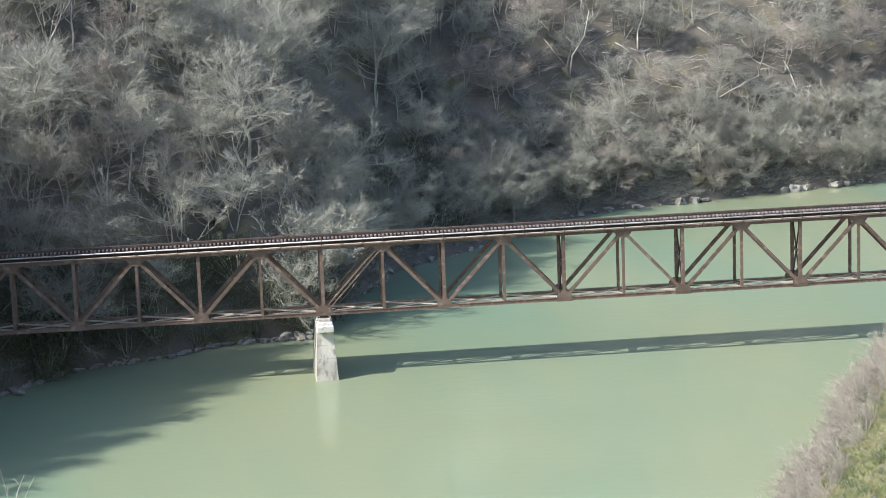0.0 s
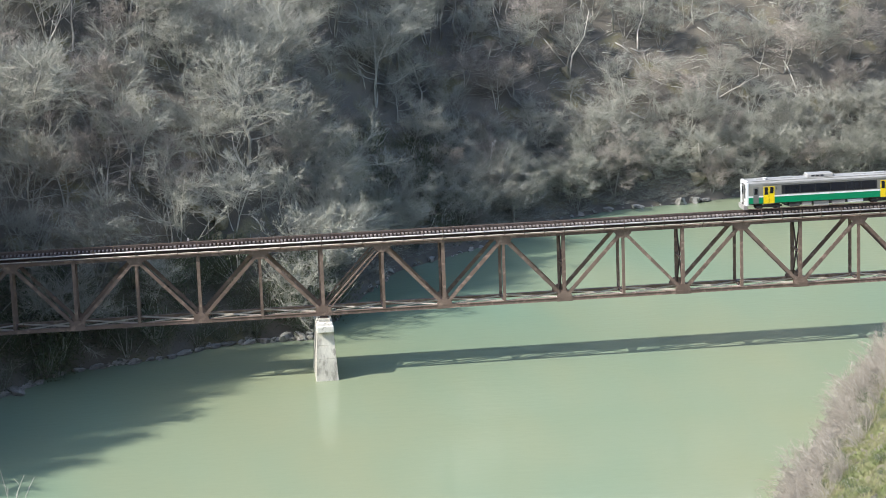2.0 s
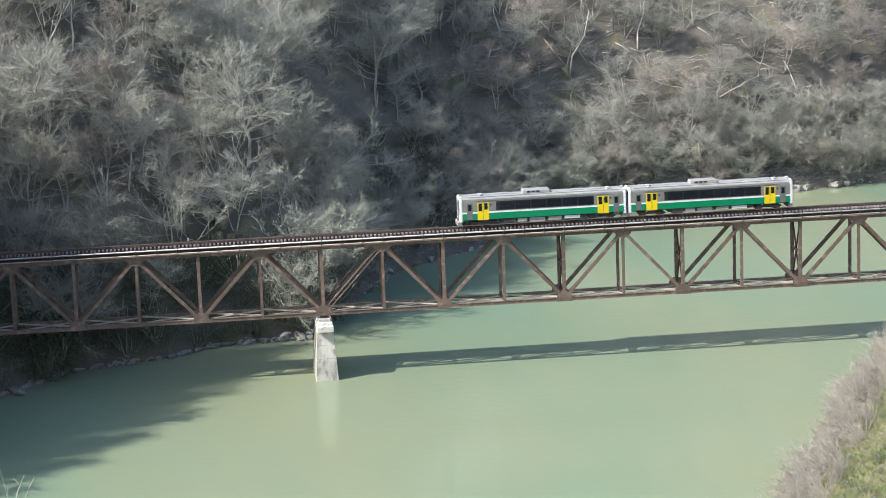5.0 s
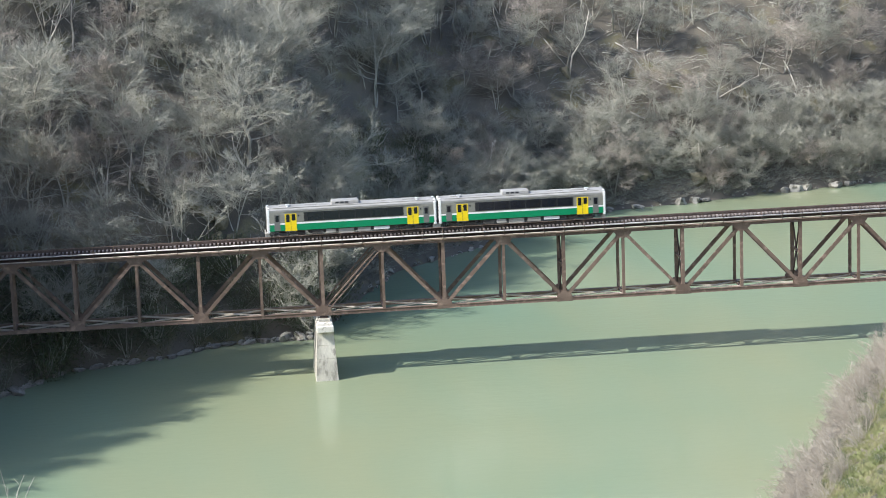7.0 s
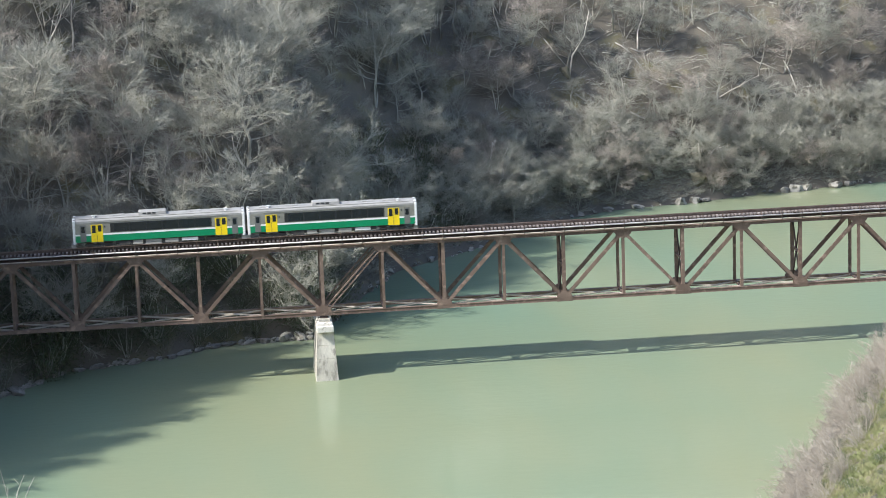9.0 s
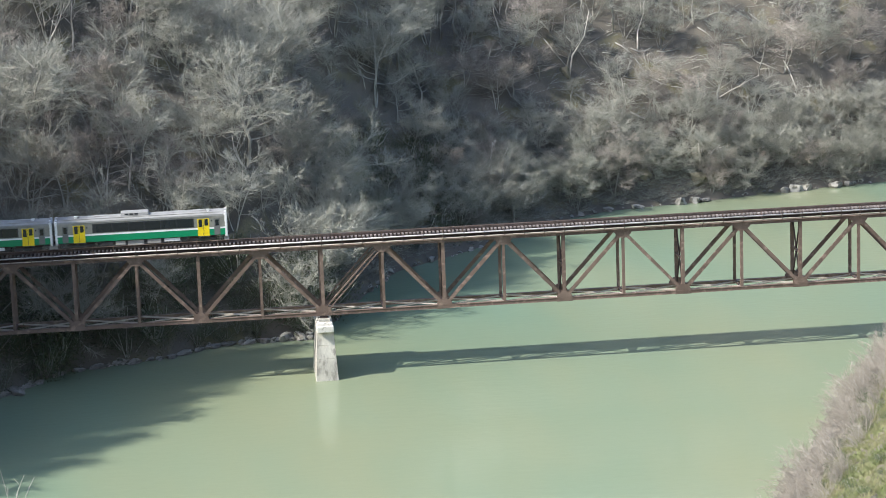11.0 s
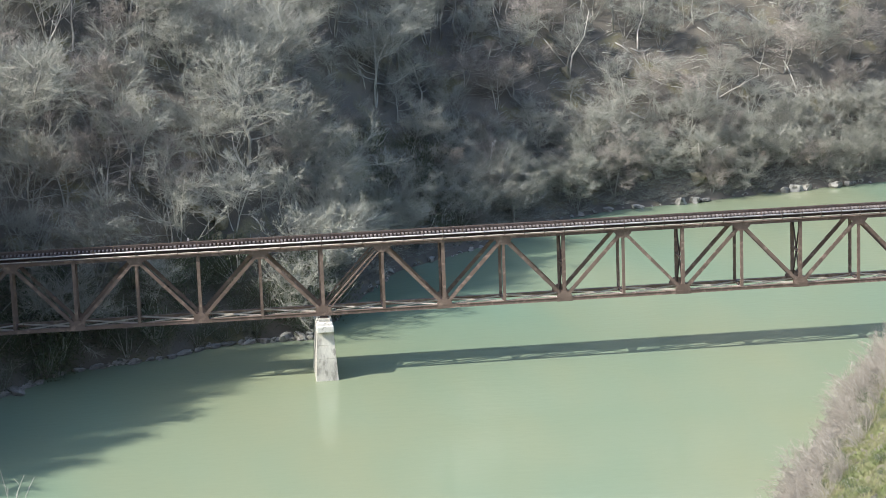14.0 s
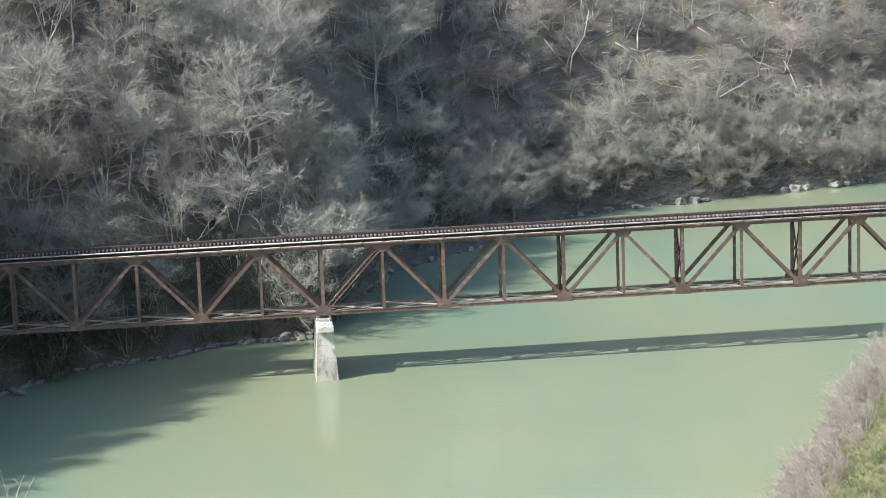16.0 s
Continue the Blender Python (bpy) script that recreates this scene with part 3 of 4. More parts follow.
        for j in (-1, 1):
            wheelset = Shape()
            for y in (-0.56, 0.56):
                wheelset.tube([(bx + j * 1.05, y - 0.06, 0.43), (bx + j * 1.05, y + 0.06, 0.43)], [0.43, 0.43], 20)
            wheelset.tube([(bx + j * 1.05, -0.56, 0.43), (bx + j * 1.05, 0.56, 0.43)], [0.08, 0.08], 8)
            part("wheelset", wheelset, M_RAIL, bo, "steel wheelset")
    s = Shape()
    s.box(-9.3, 9.3, -1.2, 1.2, 0.86, 0.98)
    s.box(-5.0, 5.0, -1.05, 1.05, 0.5, 0.87)
    part("underframe", s, M_UNDER, car)
    for x0, x1, y0, y1, z0, m in ((-4.6, -3.3, -1.3, -0.4, 0.38, M_UNDER), (-3.0, -1.9, -1.3, -0.4, 0.42, M_BOX), (-1.6, 0.2, -1.25, -0.2, 0.3, M_BOX), (0.6, 2.1, -1.3, -0.5, 0.4, M_BOX), (2.5, 4.3, -1.3, -0.3, 0.36, M_WHITE), (-4.5, -2.4, 0.4, 1.3, 0.38, M_UNDER), (-2.0, 0.5, 0.3, 1.3, 0.36, M_BOX), (1.0, 4.2, 0.3, 1.3, 0.4, M_UNDER)):
        s = Shape()
        s.box(x0, x1, y0, y1, z0 + (0.15 if m is M_WHITE else 0), 0.87)
        part("equipment_box", s, m, car, bevel=0.03)
    return car


car_a = rail_car("silver railcar with green band and yellow doors leading on the bridge")
car_b = copy_thing(car_a, pose(0, 1.8, RAIL))
car_b["label"] = "silver railcar with green band and yellow doors, coupled behind"

# ---- woods ----
def wobble(rnd, d, amount):
    return (d + Vector((rnd.gauss(0, amount), rnd.gauss(0, amount), rnd.gauss(0, amount)))).normalized()


def limb(shape, rnd, start, d, length, r0, r1, segs, sides, bend, lift):
    pts, radii, p = [start], [r0], start.copy()
    for i in range(segs):
        d = wobble(rnd, d + Vector((0, 0, lift)), bend)
        p = p + d * (length / segs)
        pts.append(p.copy())
        radii.append(r0 + (r1 - r0) * (i + 1) / segs)
    shape.tube(pts, radii, sides, caps=False)
    return pts, d


def blade(shape, rnd, a, b, r):
    """A thin flat twig, three-cornered, turned at random about its own line."""
    d = (b - a).normalized()
    s = d.orthogonal().normalized()
    t = rnd.uniform(0, math.pi)
    s = (s * math.cos(t) + d.cross(s) * math.sin(t)) * r
    n = len(shape.v)
    shape.v += [tuple(a - s), tuple(a + s), tuple(b)]
    shape.f.append((n, n + 1, n + 2))


def bare_tree(seed, height, stems, spread, limbs=9, twigs=10, twig_r=0.021):
    """Trunk and limbs in one mesh, fine twigs in another."""
    rnd = random.Random(seed)
    wood, crown = Shape(), Shape()
    for s_i in range(stems):
        a = 2 * math.pi * (s_i + rnd.random() * 0.6) / stems
        lean = rnd.uniform(0.12, 0.45) * spread if stems > 1 else 0.12
        d = Vector((math.cos(a) * lean, math.sin(a) * lean, 1)).normalized()
        h = height * rnd.uniform(0.75, 1.0)
        r = 0.022 * h * rnd.uniform(0.6, 1.0) / math.sqrt(stems) * 1.25
        pts, _ = limb(wood, rnd, Vector((math.cos(a) * 0.12, math.sin(a) * 0.12, -0.5)), d, h, r, r * 0.22, 7, 5, 0.12, 0.06)
        for i in range(limbs):
            t = 0.28 + 0.7 * (i + rnd.random()) / limbs
            k = min(int(t * 7), 6)
            p = pts[k].lerp(pts[k + 1], t * 7 - k)
            b = rnd.uniform(0, 2 * math.pi)
            ld = Vector((math.cos(b), math.sin(b), rnd.uniform(-0.05, 0.6))).normalized()
            ll = h * rnd.uniform(0.32, 0.56) * (1.15 - 0.55 * t) * spread
            lp, le = limb(wood, rnd, p, ld, ll, r * (1 - t) * 0.5 + 0.025, 0.014, 4, 3, 0.22, 0.1)
            for j in range(5):
                u = 0.25 + 0.75 * (j + rnd.random()) / 5
                k2 = min(int(u * 4), 3)
                q = lp[k2].lerp(lp[k2 + 1], u * 4 - k2)
                bd = wobble(rnd, le * 0.9 + Vector((rnd.gauss(0, 0.55), rnd.gauss(0, 0.55), rnd.uniform(-0.2, 0.6))), 0.1)
                bl = rnd.uniform(1.0, 2.2) * height / 11
                be = bd
                bp = [q, q + bd * bl * 0.5, q + bd * bl]
                wood.spike(q, q + bd * bl, 0.046)
                for n in range(twigs):
                    v = rnd.random()
                    k3 = 0 if v < 0.5 else 1
                    o = bp[k3].lerp(bp[k3 + 1], v * 2 - k3)
                    td = be + Vector((rnd.gauss(0, 0.5), rnd.gauss(0, 0.5), rnd.gauss(0, 0.3)))
                    tip = o + td.normalized() * rnd.uniform(0.8, 1.8) * height / 11
                    blade(crown, rnd, o, tip, twig_r * rnd.uniform(0.7, 1.2))
                    for fine in range(3):
                        o2 = o.lerp(tip, rnd.uniform(0.15, 0.95))
                        fd = (td + Vector((rnd.gauss(0, 0.6), rnd.gauss(0, 0.6), rnd.gauss(0, 0.45)))).normalized() * rnd.uniform(0.5, 1.4) * max(0.5, height / 11)
                        blade(crown, rnd, o2, o2 + fd, 0.014)
    return wood, crown


def tree_thing(label, seed, height, stems, spread, bark, twig, **more):
    wood, crown = bare_tree(seed, height, stems, spread, **more)
    t = thing("bare_tree", label, "tree", "bare trees on the hillside")
    part("trunk", wood, bark, t, smooth=True)
    part("crown", crown, twig, t, "leafless crown of fine twigs", smooth=True)
    return t


KINDS = [
    tree_thing("grey leafless tree with several spreading stems on the hillside", 1, 11.0, 3, 1.15, M_BARK, M_TWIG),
    tree_thing("grey leafless tree with a broad rounded crown on the hillside", 2, 12.5, 2, 1.25, M_BARK, M_TWIG, limbs=13),
    tree_thing("pale-barked leafless tree with a tall slender trunk on the hillside", 3, 13.5, 1, 0.95, M_BARK_PALE, M_TWIG, limbs=22),
    tree_thing("brownish leafless tree with dense reddish twigs on the hillside", 4, 9.5, 3, 1.1, M_BARK, M_TWIG_RED, limbs=10),
    tree_thing("low leafless tree with many leaning stems above the water", 5, 8.0, 5, 1.5, M_BARK_PALE, M_TWIG, limbs=6),
    tree_thing("grey leafless tree with crooked stems and fine twigs on the slope", 6, 10.5, 4, 1.3, M_BARK, M_TWIG, limbs=7),
    tree_thing("brown leafless tree with a tall narrow crown on the slope", 7, 13.0, 2, 0.9, M_BARK, M_TWIG_RED, limbs=12),
]


def sown(rnd, x0, x1, y0, y1, gap, keep, tries=14000):
    """Spots at least gap apart inside a stretch of land where keep(x, y, far, near) holds."""
    xs, ys = np.array([rnd.uniform(x0, x1) for _ in range(tries)]), np.array([rnd.uniform(y0, y1) for _ in range(tries)])
    z, df, dn = land(xs, ys)
    cells, spots = {}, []
    for x, y, h, a, b in zip(xs, ys, z, df, dn):
        if not keep(x, y, a, b):
            continue
        c = (int(x // gap), int(y // gap))
        if any((x - u) ** 2 + (y - v) ** 2 < gap * gap for i in (-1, 0, 1) for j in (-1, 0, 1) for u, v in cells.get((c[0] + i, c[1] + j), ())):
            continue
        cells.setdefault(c, []).append((x, y))
        spots.append((x, y, h, a, b))
    return spots


def off_line(x, y):
    return abs(y - 1.8) > 6.5 or -30 < x < 60


def place_trees():
    rnd = random.Random(11)
    spots = sown(rnd, -46, 120, -30, 180, 4.4, lambda x, y, a, b: 0.8 < a < 56 and off_line(x, y))
    spots = [s for s in spots if not (54 < s[0] < 92 and 9 < s[3] < 27 and rnd.random() < 0.22) and not (-15 < s[0] < -9.5 and 23 < s[1] < 29.5)]      # an open patch of slope
    spots.sort(key=lambda s: s[3])
    spots = [s for s in spots if fold(s[0], s[1], (-7, 44), (19, 116), 8.0) < 0.45 or s[3] < 14 or s[1] < 78][:290]
    for i, (x, y, z, a, b) in enumerate(spots):
        rnd = random.Random(int(x * 500) * 7919 + int(y * 500))
        lean = 0
        if a < 7 and x < 12 and y > 0:
            kind, lean = KINDS[rnd.choice((0, 1, 5))], 11
        elif a < 7:
            kind = KINDS[rnd.choice((4, 5, 0, 4, 3))]
        else:
            kind = KINDS[rnd.choice((0, 1, 2, 3, 5, 6, 1, 0))]
        s = rnd.uniform(0.85, 1.25) * (1.2 if lean else 1.08) * (0.75 if x > 12 else 1)
        if 4 < x < 30 and a < 24 and y > 22:
            s *= 0.85               # smaller trees down in the gully
        elif x < -26 and y < 16:
            s *= 0.45 if y < 1 else 0.85
        if -14 < x < 4 and y > 64:
            s *= 0.75
        if x < 14 and y > 80 and fold(x, y, (-7, 44), (19, 116), 8.0) < 0.45:
            s *= 0.5                # low growth on the brow behind the spur
        # stems lean out over the slope, away from the hill
        m = pose(x, y, z, rnd.uniform(-4, 12) + lean, rnd.uniform(-3, 10) + lean, 0) @ pose(0, 0, 0, 0, 0, rnd.uniform(0, 360)) @ Matrix.Diagonal((s, s, s * rnd.uniform(0.9, 1.1), 1))
        if i < len(KINDS):
            KINDS[i].matrix_basis = m
        else:
            copy_thing(kind, m)
    crest = sown(rnd, -2, 26, 74, 124, 3.9, lambda x, y, a, b: a > 12 and float(fold(x, y, (-7, 44), (19, 116), 8.0)) > 0.45, 6000)
    for x, y, z, a, b in crest[:34]:            # tall pale trees along the spur
        s = rnd.uniform(0.95, 1.3)
        copy_thing(KINDS[rnd.choice((0, 1, 1, 2))], pose(x, y, z, rnd.uniform(0, 14), rnd.uniform(-10, 4), 0) @ pose(0, 0, 0, 0, 0, rnd.uniform(0, 360)) @ Matrix.Scale(s, 4))
    low = sown(rnd, 24, 104, 64, 122, 2.6, lambda x, y, a, b: 0.6 < a < 10, 7000)[:64]
    for x, y, z, a, b in low:
        s = rnd.uniform(0.5, 0.8)
        copy_thing(KINDS[rnd.choice((4, 4, 5, 3))], pose(x, y, z, rnd.uniform(0, 14), rnd.uniform(-6, 8), 0) @ pose(0, 0, 0, 0, 0, rnd.uniform(0, 360)) @ Matrix.Scale(s, 4))


place_trees()


def spikes_mesh(name, base, tip, rad, material):
    """Many thin three-sided stems in one mesh."""
    n = len(base)
    d = tip - base
    d /= np.linalg.norm(d, axis=1)[:, None]
    s = np.cross(d, np.array([0.3, 0.9, 0.31]))
    s /= np.linalg.norm(s, axis=1)[:, None]
    u = np.cross(s, d)
    v = np.empty((n, 4, 3))
    for k in range(3):
        a = 2.0944 * k
        v[:, k] = base + (s * math.cos(a) + u * math.sin(a)) * rad[:, None]
    v[:, 3] = tip
    o = np.arange(n)[:, None] * 4
    f = np.concatenate([o + np.array([[0, 1, 3]]), o + np.array([[1, 2, 3]]), o + np.array([[2, 0, 3]])], 0)
    me = bpy.data.meshes.new(name)
    me.from_pydata(v.reshape(-1, 3), [], f)
    me.materials.append(material)
    me.update()
    return me


def brush(name, label, category, n, region, height, rad, material, seed, clump, lean=0.5, keep=None):
    """Undergrowth: clumps of stems over a stretch of land."""
    g = np.random.default_rng(seed)
    x0, x1, y0, y1 = region
    cx, cy = g.uniform(x0, x1, n), g.uniform(y0, y1, n)
    z, df, dn = land(cx, cy)
    ok = keep(cx, cy, df, dn)
    cx, cy, z = cx[ok], cy[ok], z[ok]
    m = len(cx)
    size = g.uniform(0.5, 1.0, m) * height
    base = np.repeat(np.stack([cx, cy, z - 0.1], 1), clump, 0)
    size = np.repeat(size, clump)
    base[:, :2] += g.normal(0, 0.25, (m * clump, 2)) * size[:, None] * 0.5
    d = g.normal(0, lean, (m * clump, 3))
    d[:, 2] = g.uniform(0.4, 1.0, m * clump)
    tip = base + d * (size * g.uniform(0.5, 1.0, m * clump))[:, None]
    ob = new(name, spikes_mesh(name, base, tip, rad * g.uniform(0.6, 1.2, m * clump), material))
    return tagged(ob, label, category, kind="stuff")


def ok_hill(x, y, a, b):
    return (a > 0.2) & (a < 70) & ((np.abs(y - 1.8) > 6) | ((x > -40) & (x < 60)))


brush("undergrowth", "tangled leafless undergrowth and saplings on the hillside", "undergrowth", 5400, (-46, 120, -10, 170), 3.6, 0.03, M_BRUSH, 3, 26, keep=lambda x, y, a, b: ok_hill(x, y, a, b) & ~((x > 50) & (x < 95) & (a > 9) & (a < 32) & (np.sin(x * 1.7) * np.sin(y * 1.3 + x) < -0.25)))
brush("shore_brush", "grey leafless brush hanging over the water's edge", "undergrowth", 20000, (-40, 110, -5, 112), 1.5, 0.022, M_TWIG, 4, 26, lean=0.9, keep=lambda x, y, a, b: (a > 0.8) & (a < 4.5) & ok_hill(x, y, a, b))

brush("thicket", "dense pale leafless thicket on the slope above the shore", "thicket", 4500, (26, 102, 66, 122), 2.3, 0.022, M_TWIG, 14, 26, lean=0.9, keep=lambda x, y, a, b: (a > 0.5) & (a < np.where(x > 45, 8, 14)))

brush("fallen_branches", "fallen branches and bleached sticks lying on the slope", "fallen branches", 1500, (30, 112, 90, 150), 1.9, 0.045, M_BARK, 17, 4, lean=1.5, keep=lambda x, y, a, b: (a > 6) & (a < 40))


def shade_woods():
    """The woods that go on up the hill and along the bank: many plain bare trees in one mesh."""
    rnd = random.Random(21)
    spots = sown(rnd, -150, -38, -125, 60, 4.3, lambda x, y, a, b: 1 < a < 60 and (abs(y - 1.8) > 4.6) and not (x > -45 and y > -16), 6500)
    g = np.random.default_rng(8)
    base, tip, rad = [], [], []
    for x, y, z, a, b in spots:
        h = rnd.uniform(10, 15)
        n = 130
        t = g.uniform(0.15, 1.0, n)
        ang = g.uniform(0, 6.283, n)
        o = np.stack([np.full(n, x), np.full(n, y), z + t * h * 0.85], 1) + g.normal(0, 0.3, (n, 3))
        ln = h * 0.36 * (1.2 - 0.7 * t)
        e = o + np.stack([np.cos(ang) * ln, np.sin(ang) * ln, g.uniform(0.2, 1.0, n) * ln], 1)
        base += [o, np.array([[x, y, z - 0.5]])]
        tip += [e, np.array([[x, y, z + h]])]
        rad += [g.uniform(0.03, 0.09, n), np.array([0.25])]
    me = spikes_mesh("bank_woods", np.concatenate(base), np.concatenate(tip), np.concatenate(rad), M_BARK)
    tagged(new("bank_woods", me), "leafless woods along the steep river bank", "woods", kind="stuff")


shade_woods()

# ---- rocks ----
def boulder(seed):
    rnd = random.Random(seed)
    bm = bmesh.new()
    bmesh.ops.create_icosphere(bm, subdivisions=3, radius=1.0)
    off = Vector((seed * 7.3, seed * 3.1, 0))
    for v in bm.verts:
        n = noise.noise(v.co * 0.9 + off) * 0.45 + noise.noise(v.co * 2.6 + off) * 0.2
        c = max(-0.75, min(0.75, v.co.z))
        v.co = Vector((v.co.x, v.co.y, c)) * (1 + n)
        v.co.z *= 0.7
    for _ in range(14):
        n = Vector((rnd.gauss(0, 1), rnd.gauss(0, 1), rnd.gauss(0, 0.8))).normalized()
        d = rnd.uniform(0.5, 0.8)
        for v in bm.verts:
            over = v.co.dot(n) - d
            if over > 0:
                v.co -= n * over
    me = bpy.data.meshes.new("boulder")
    bm.to_mesh(me)
    bm.free()
    me.materials.append(M_ROCK)
    return me


BOULDERS = [boulder(i) for i in range(1, 6)]


def rock(x, y, z, size, rnd, label="pale angular boulder at the water's edge"):
    ob = new("boulder", rnd.choice(BOULDERS))
    ob.matrix_basis = pose(x, y, z, rnd.uniform(-20, 20), rnd.uniform(-20, 20), rnd.uniform(0, 360)) @ Matrix.Diagonal((size * rnd.uniform(0.8, 1.5), size * rnd.uniform(0.7, 1.1), size * rnd.uniform(0.6, 1.1), 1))
    return tagged(ob, label, "boulder", "boulders along the shore")


def place_rocks():
    rnd = random.Random(31)
    for (ax, ay), (bx, by) in zip(FAR_SHORE[4:20], FAR_SHORE[5:21]):
        n = max(2, int(math.hypot(bx - ax, by - ay) / 1.7))
        if bx > 150:
            n = 16
        for i in range(n):
            t = (i + rnd.random()) / n
            rock(ax + (bx - ax) * t + rnd.uniform(-0.5, 0.5), ay + (by - ay) * t + rnd.uniform(-0.4, 0.5), WATER + rnd.uniform(-0.1, 0.4), rnd.choice((0.3, 0.4, 0.5, 0.6, 0.85)), rnd)


place_rocks()

ROCKS_RND = random.Random(77)
for x, y, size in ((62.2, 94.7, 1.5), (64.6, 95.2, 1.3), (66.3, 95.7, 0.9), (82.3, 100.3, 1.5), (84.5, 100.9, 1.2), (80.5, 99.9, 1.1), (89.6, 102.0, 1.3), (92.0, 102.5, 0.9), (-4.0, 19.4, 1.1), (-2.2, 19.6, 0.9), (-24, 12.8, 1.0), (-35.8, 1.6, 1.3), (50, 92.2, 0.9), (55, 93.2, 1.0)):
    rock(x, y, WATER + 0.25, size, ROCKS_RND)

for i in range(16):
    t = (i + ROCKS_RND.random()) / 16
    rock(-12.5 + 12 * t, 19.3 + ROCKS_RND.uniform(-0.4, 0.6), WATER + ROCKS_RND.uniform(-0.15, 0.2), ROCKS_RND.uniform(0.25, 0.9), ROCKS_RND, "pale rock of the ledge at the water's edge")
for i in range(12):
    t = (i + ROCKS_RND.random()) / 12
    rock(-27.5 + 9 * t, 11.6 + 2.1 * t + ROCKS_RND.uniform(-0.2, 0.2), WATER + ROCKS_RND.uniform(-0.1, 0.15), ROCKS_RND.uniform(0.25, 0.75), ROCKS_RND, "pale rock of the ledge at the water's edge")


def shore_ledge(chain, rnd):
    """Low flat slabs of pale rock in a broken line along the foot of the bank."""
    for (ax, ay), (bx, by) in zip(chain[:-1], chain[1:]):
        length = math.hypot(bx - ax, by - ay)
        turn = math.degrees(math.atan2(by - ay, bx - ax))
        n = max(2, int(length / 2.1))
        for i in range(n):
            if rnd.random() < 0.15:
                continue
            t = (i + 0.5 + rnd.uniform(-0.2, 0.2)) / n
            ob = new("shore_rock", rnd.choice(BOULDERS))
            ob.matrix_basis = pose(ax + (bx - ax) * t + rnd.uniform(-0.2, 0.2), ay + (by - ay) * t - 0.25, WATER + 0.08, rnd.uniform(-6, 6), rnd.uniform(-6, 6), turn + rnd.uniform(-14, 14)) @ Matrix.Diagonal((rnd.uniform(1.1, 1.9), rnd.uniform(0.6, 0.9), rnd.uniform(0.4, 0.75), 1))
            tagged(ob, "low flat pale rock in the ledge along the shore", "rock", "rocks of the shore ledge")


shore_ledge([(-40, -13), (-39.0, -1.5), (-30.3, 10.4), (-19.2, 13.5), (-12, 19.0), (-1, 19.5)], random.Random(52))


def crag(x, y, size, rnd):
    z = float(land(x, y)[0][0])
    ob = new("crag", boulder_ochre[rnd.randrange(3)])
    ob.matrix_basis = pose(x, y, z, rnd.uniform(-20, 20), rnd.uniform(-20, 20), rnd.uniform(0, 360)) @ Matrix.Diagonal((size * 1.2, size, size * 1.3, 1))
    return tagged(ob, "ochre rock outcrop among bare trees on the slope", "rock outcrop", "crags on the slope")


boulder_ochre = []
for me in BOULDERS[:3]:
    c = me.copy()
    c.materials[0] = M_CLIFF
    boulder_ochre.append(c)
for x, y, size in ((-12.5, 28.0, 1.5), (-13.9, 28.6, 1.3), (-10.8, 27.5, 1.4), (-11.6, 26.0, 1.2), (-9.6, 26.4, 1.1), (57.0, 98.0, 1.3), (54.5, 97.0, 1.1), (66.0, 98.5, 1.6), (69.0, 99.5, 1.3), (47.0, 112.0, 1.4)):
    crag(x, y, size, ROCKS_RND)


def dead_trunk(base, tip, r, seed, label="pale bleached trunk leaning among the bare trees", forks=3, bark=M_DEADWOOD):
    """A bleached stem with a few broken boughs."""
    rnd = random.Random(seed)
    a, b = Vector(base), Vector(tip)
    t = thing("dead_tree", label, "tree", "dead trees on the slope", at=a)
    d = b - a
    side = Vector((rnd.gauss(0, 1), rnd.gauss(0, 1), rnd.gauss(0, 0.4))) * d.length * 0.04
    pts = [Vector((0, 0, 0)) - d * 0.06, d * 0.3 + side, d * 0.62 - side * 0.6, d]
    wood = Shape()
    wood.tube(pts, [r, r * 0.85, r * 0.65, r * 0.3], 6)
    part("trunk", wood, bark, t, smooth=True)
    for i in range(forks):
        o = pts[1].lerp(pts[3], rnd.uniform(0.1, 0.8))
        fd = wobble(rnd, d.normalized() * 0.7, 0.6)
        br = Shape()
        limb(br, rnd, o, fd, d.length * rnd.uniform(0.25, 0.5), r * 0.4, 0.015, 4, 4, 0.2, 0.05)
        part("bough", br, bark, t, smooth=True)
    return t


FALLEN = "bleached fallen log lying on the slope"
dead_trunk((-14.9, 29.6, 10.4), (-12.5, 29.4, 9.1), 0.2, 1, FALLEN, 1)
dead_trunk((-19.1, 47.0, 25.6), (-17.2, 46.9, 25.1), 0.16, 2, FALLEN, 1)
dead_trunk((56.6, 106.0, 5.9), (59.0, 105.3, 4.7), 0.2, 3, FALLEN, 1)
dead_trunk((66.8, 100.4, -2.6), (65.8, 97.6, 1.6), 0.24, 4)
dead_trunk((71.5, 101.8, -3.4), (69.4, 99.4, 1.0), 0.16, 5)
dead_trunk((67.6, 101.4, -1.8), (69.4, 98.0, 1.0), 0.16, 6)
dead_trunk((73.2, 112.4, 6.9), (77.8, 108.5, 10.3), 0.17, 7)
dead_trunk((56.3, 108.5, 6.8), (55.1, 105.6, 11.7), 0.16, 8)
dead_trunk((78.5, 105.8, -1.0), (81.0, 101.6, 2.3), 0.12, 15)
dead_trunk((47.7, 111.8, 11.4), (50.7, 109.2, 22.7), 0.15, 11)
dead_trunk((19.2, 67.4, -3.9), (20.3, 66.7, -1.7), 0.1, 31, forks=2)
dead_trunk((20.9, 69.5, -4.1), (21.8, 68.8, -1.3), 0.1, 32, forks=2)
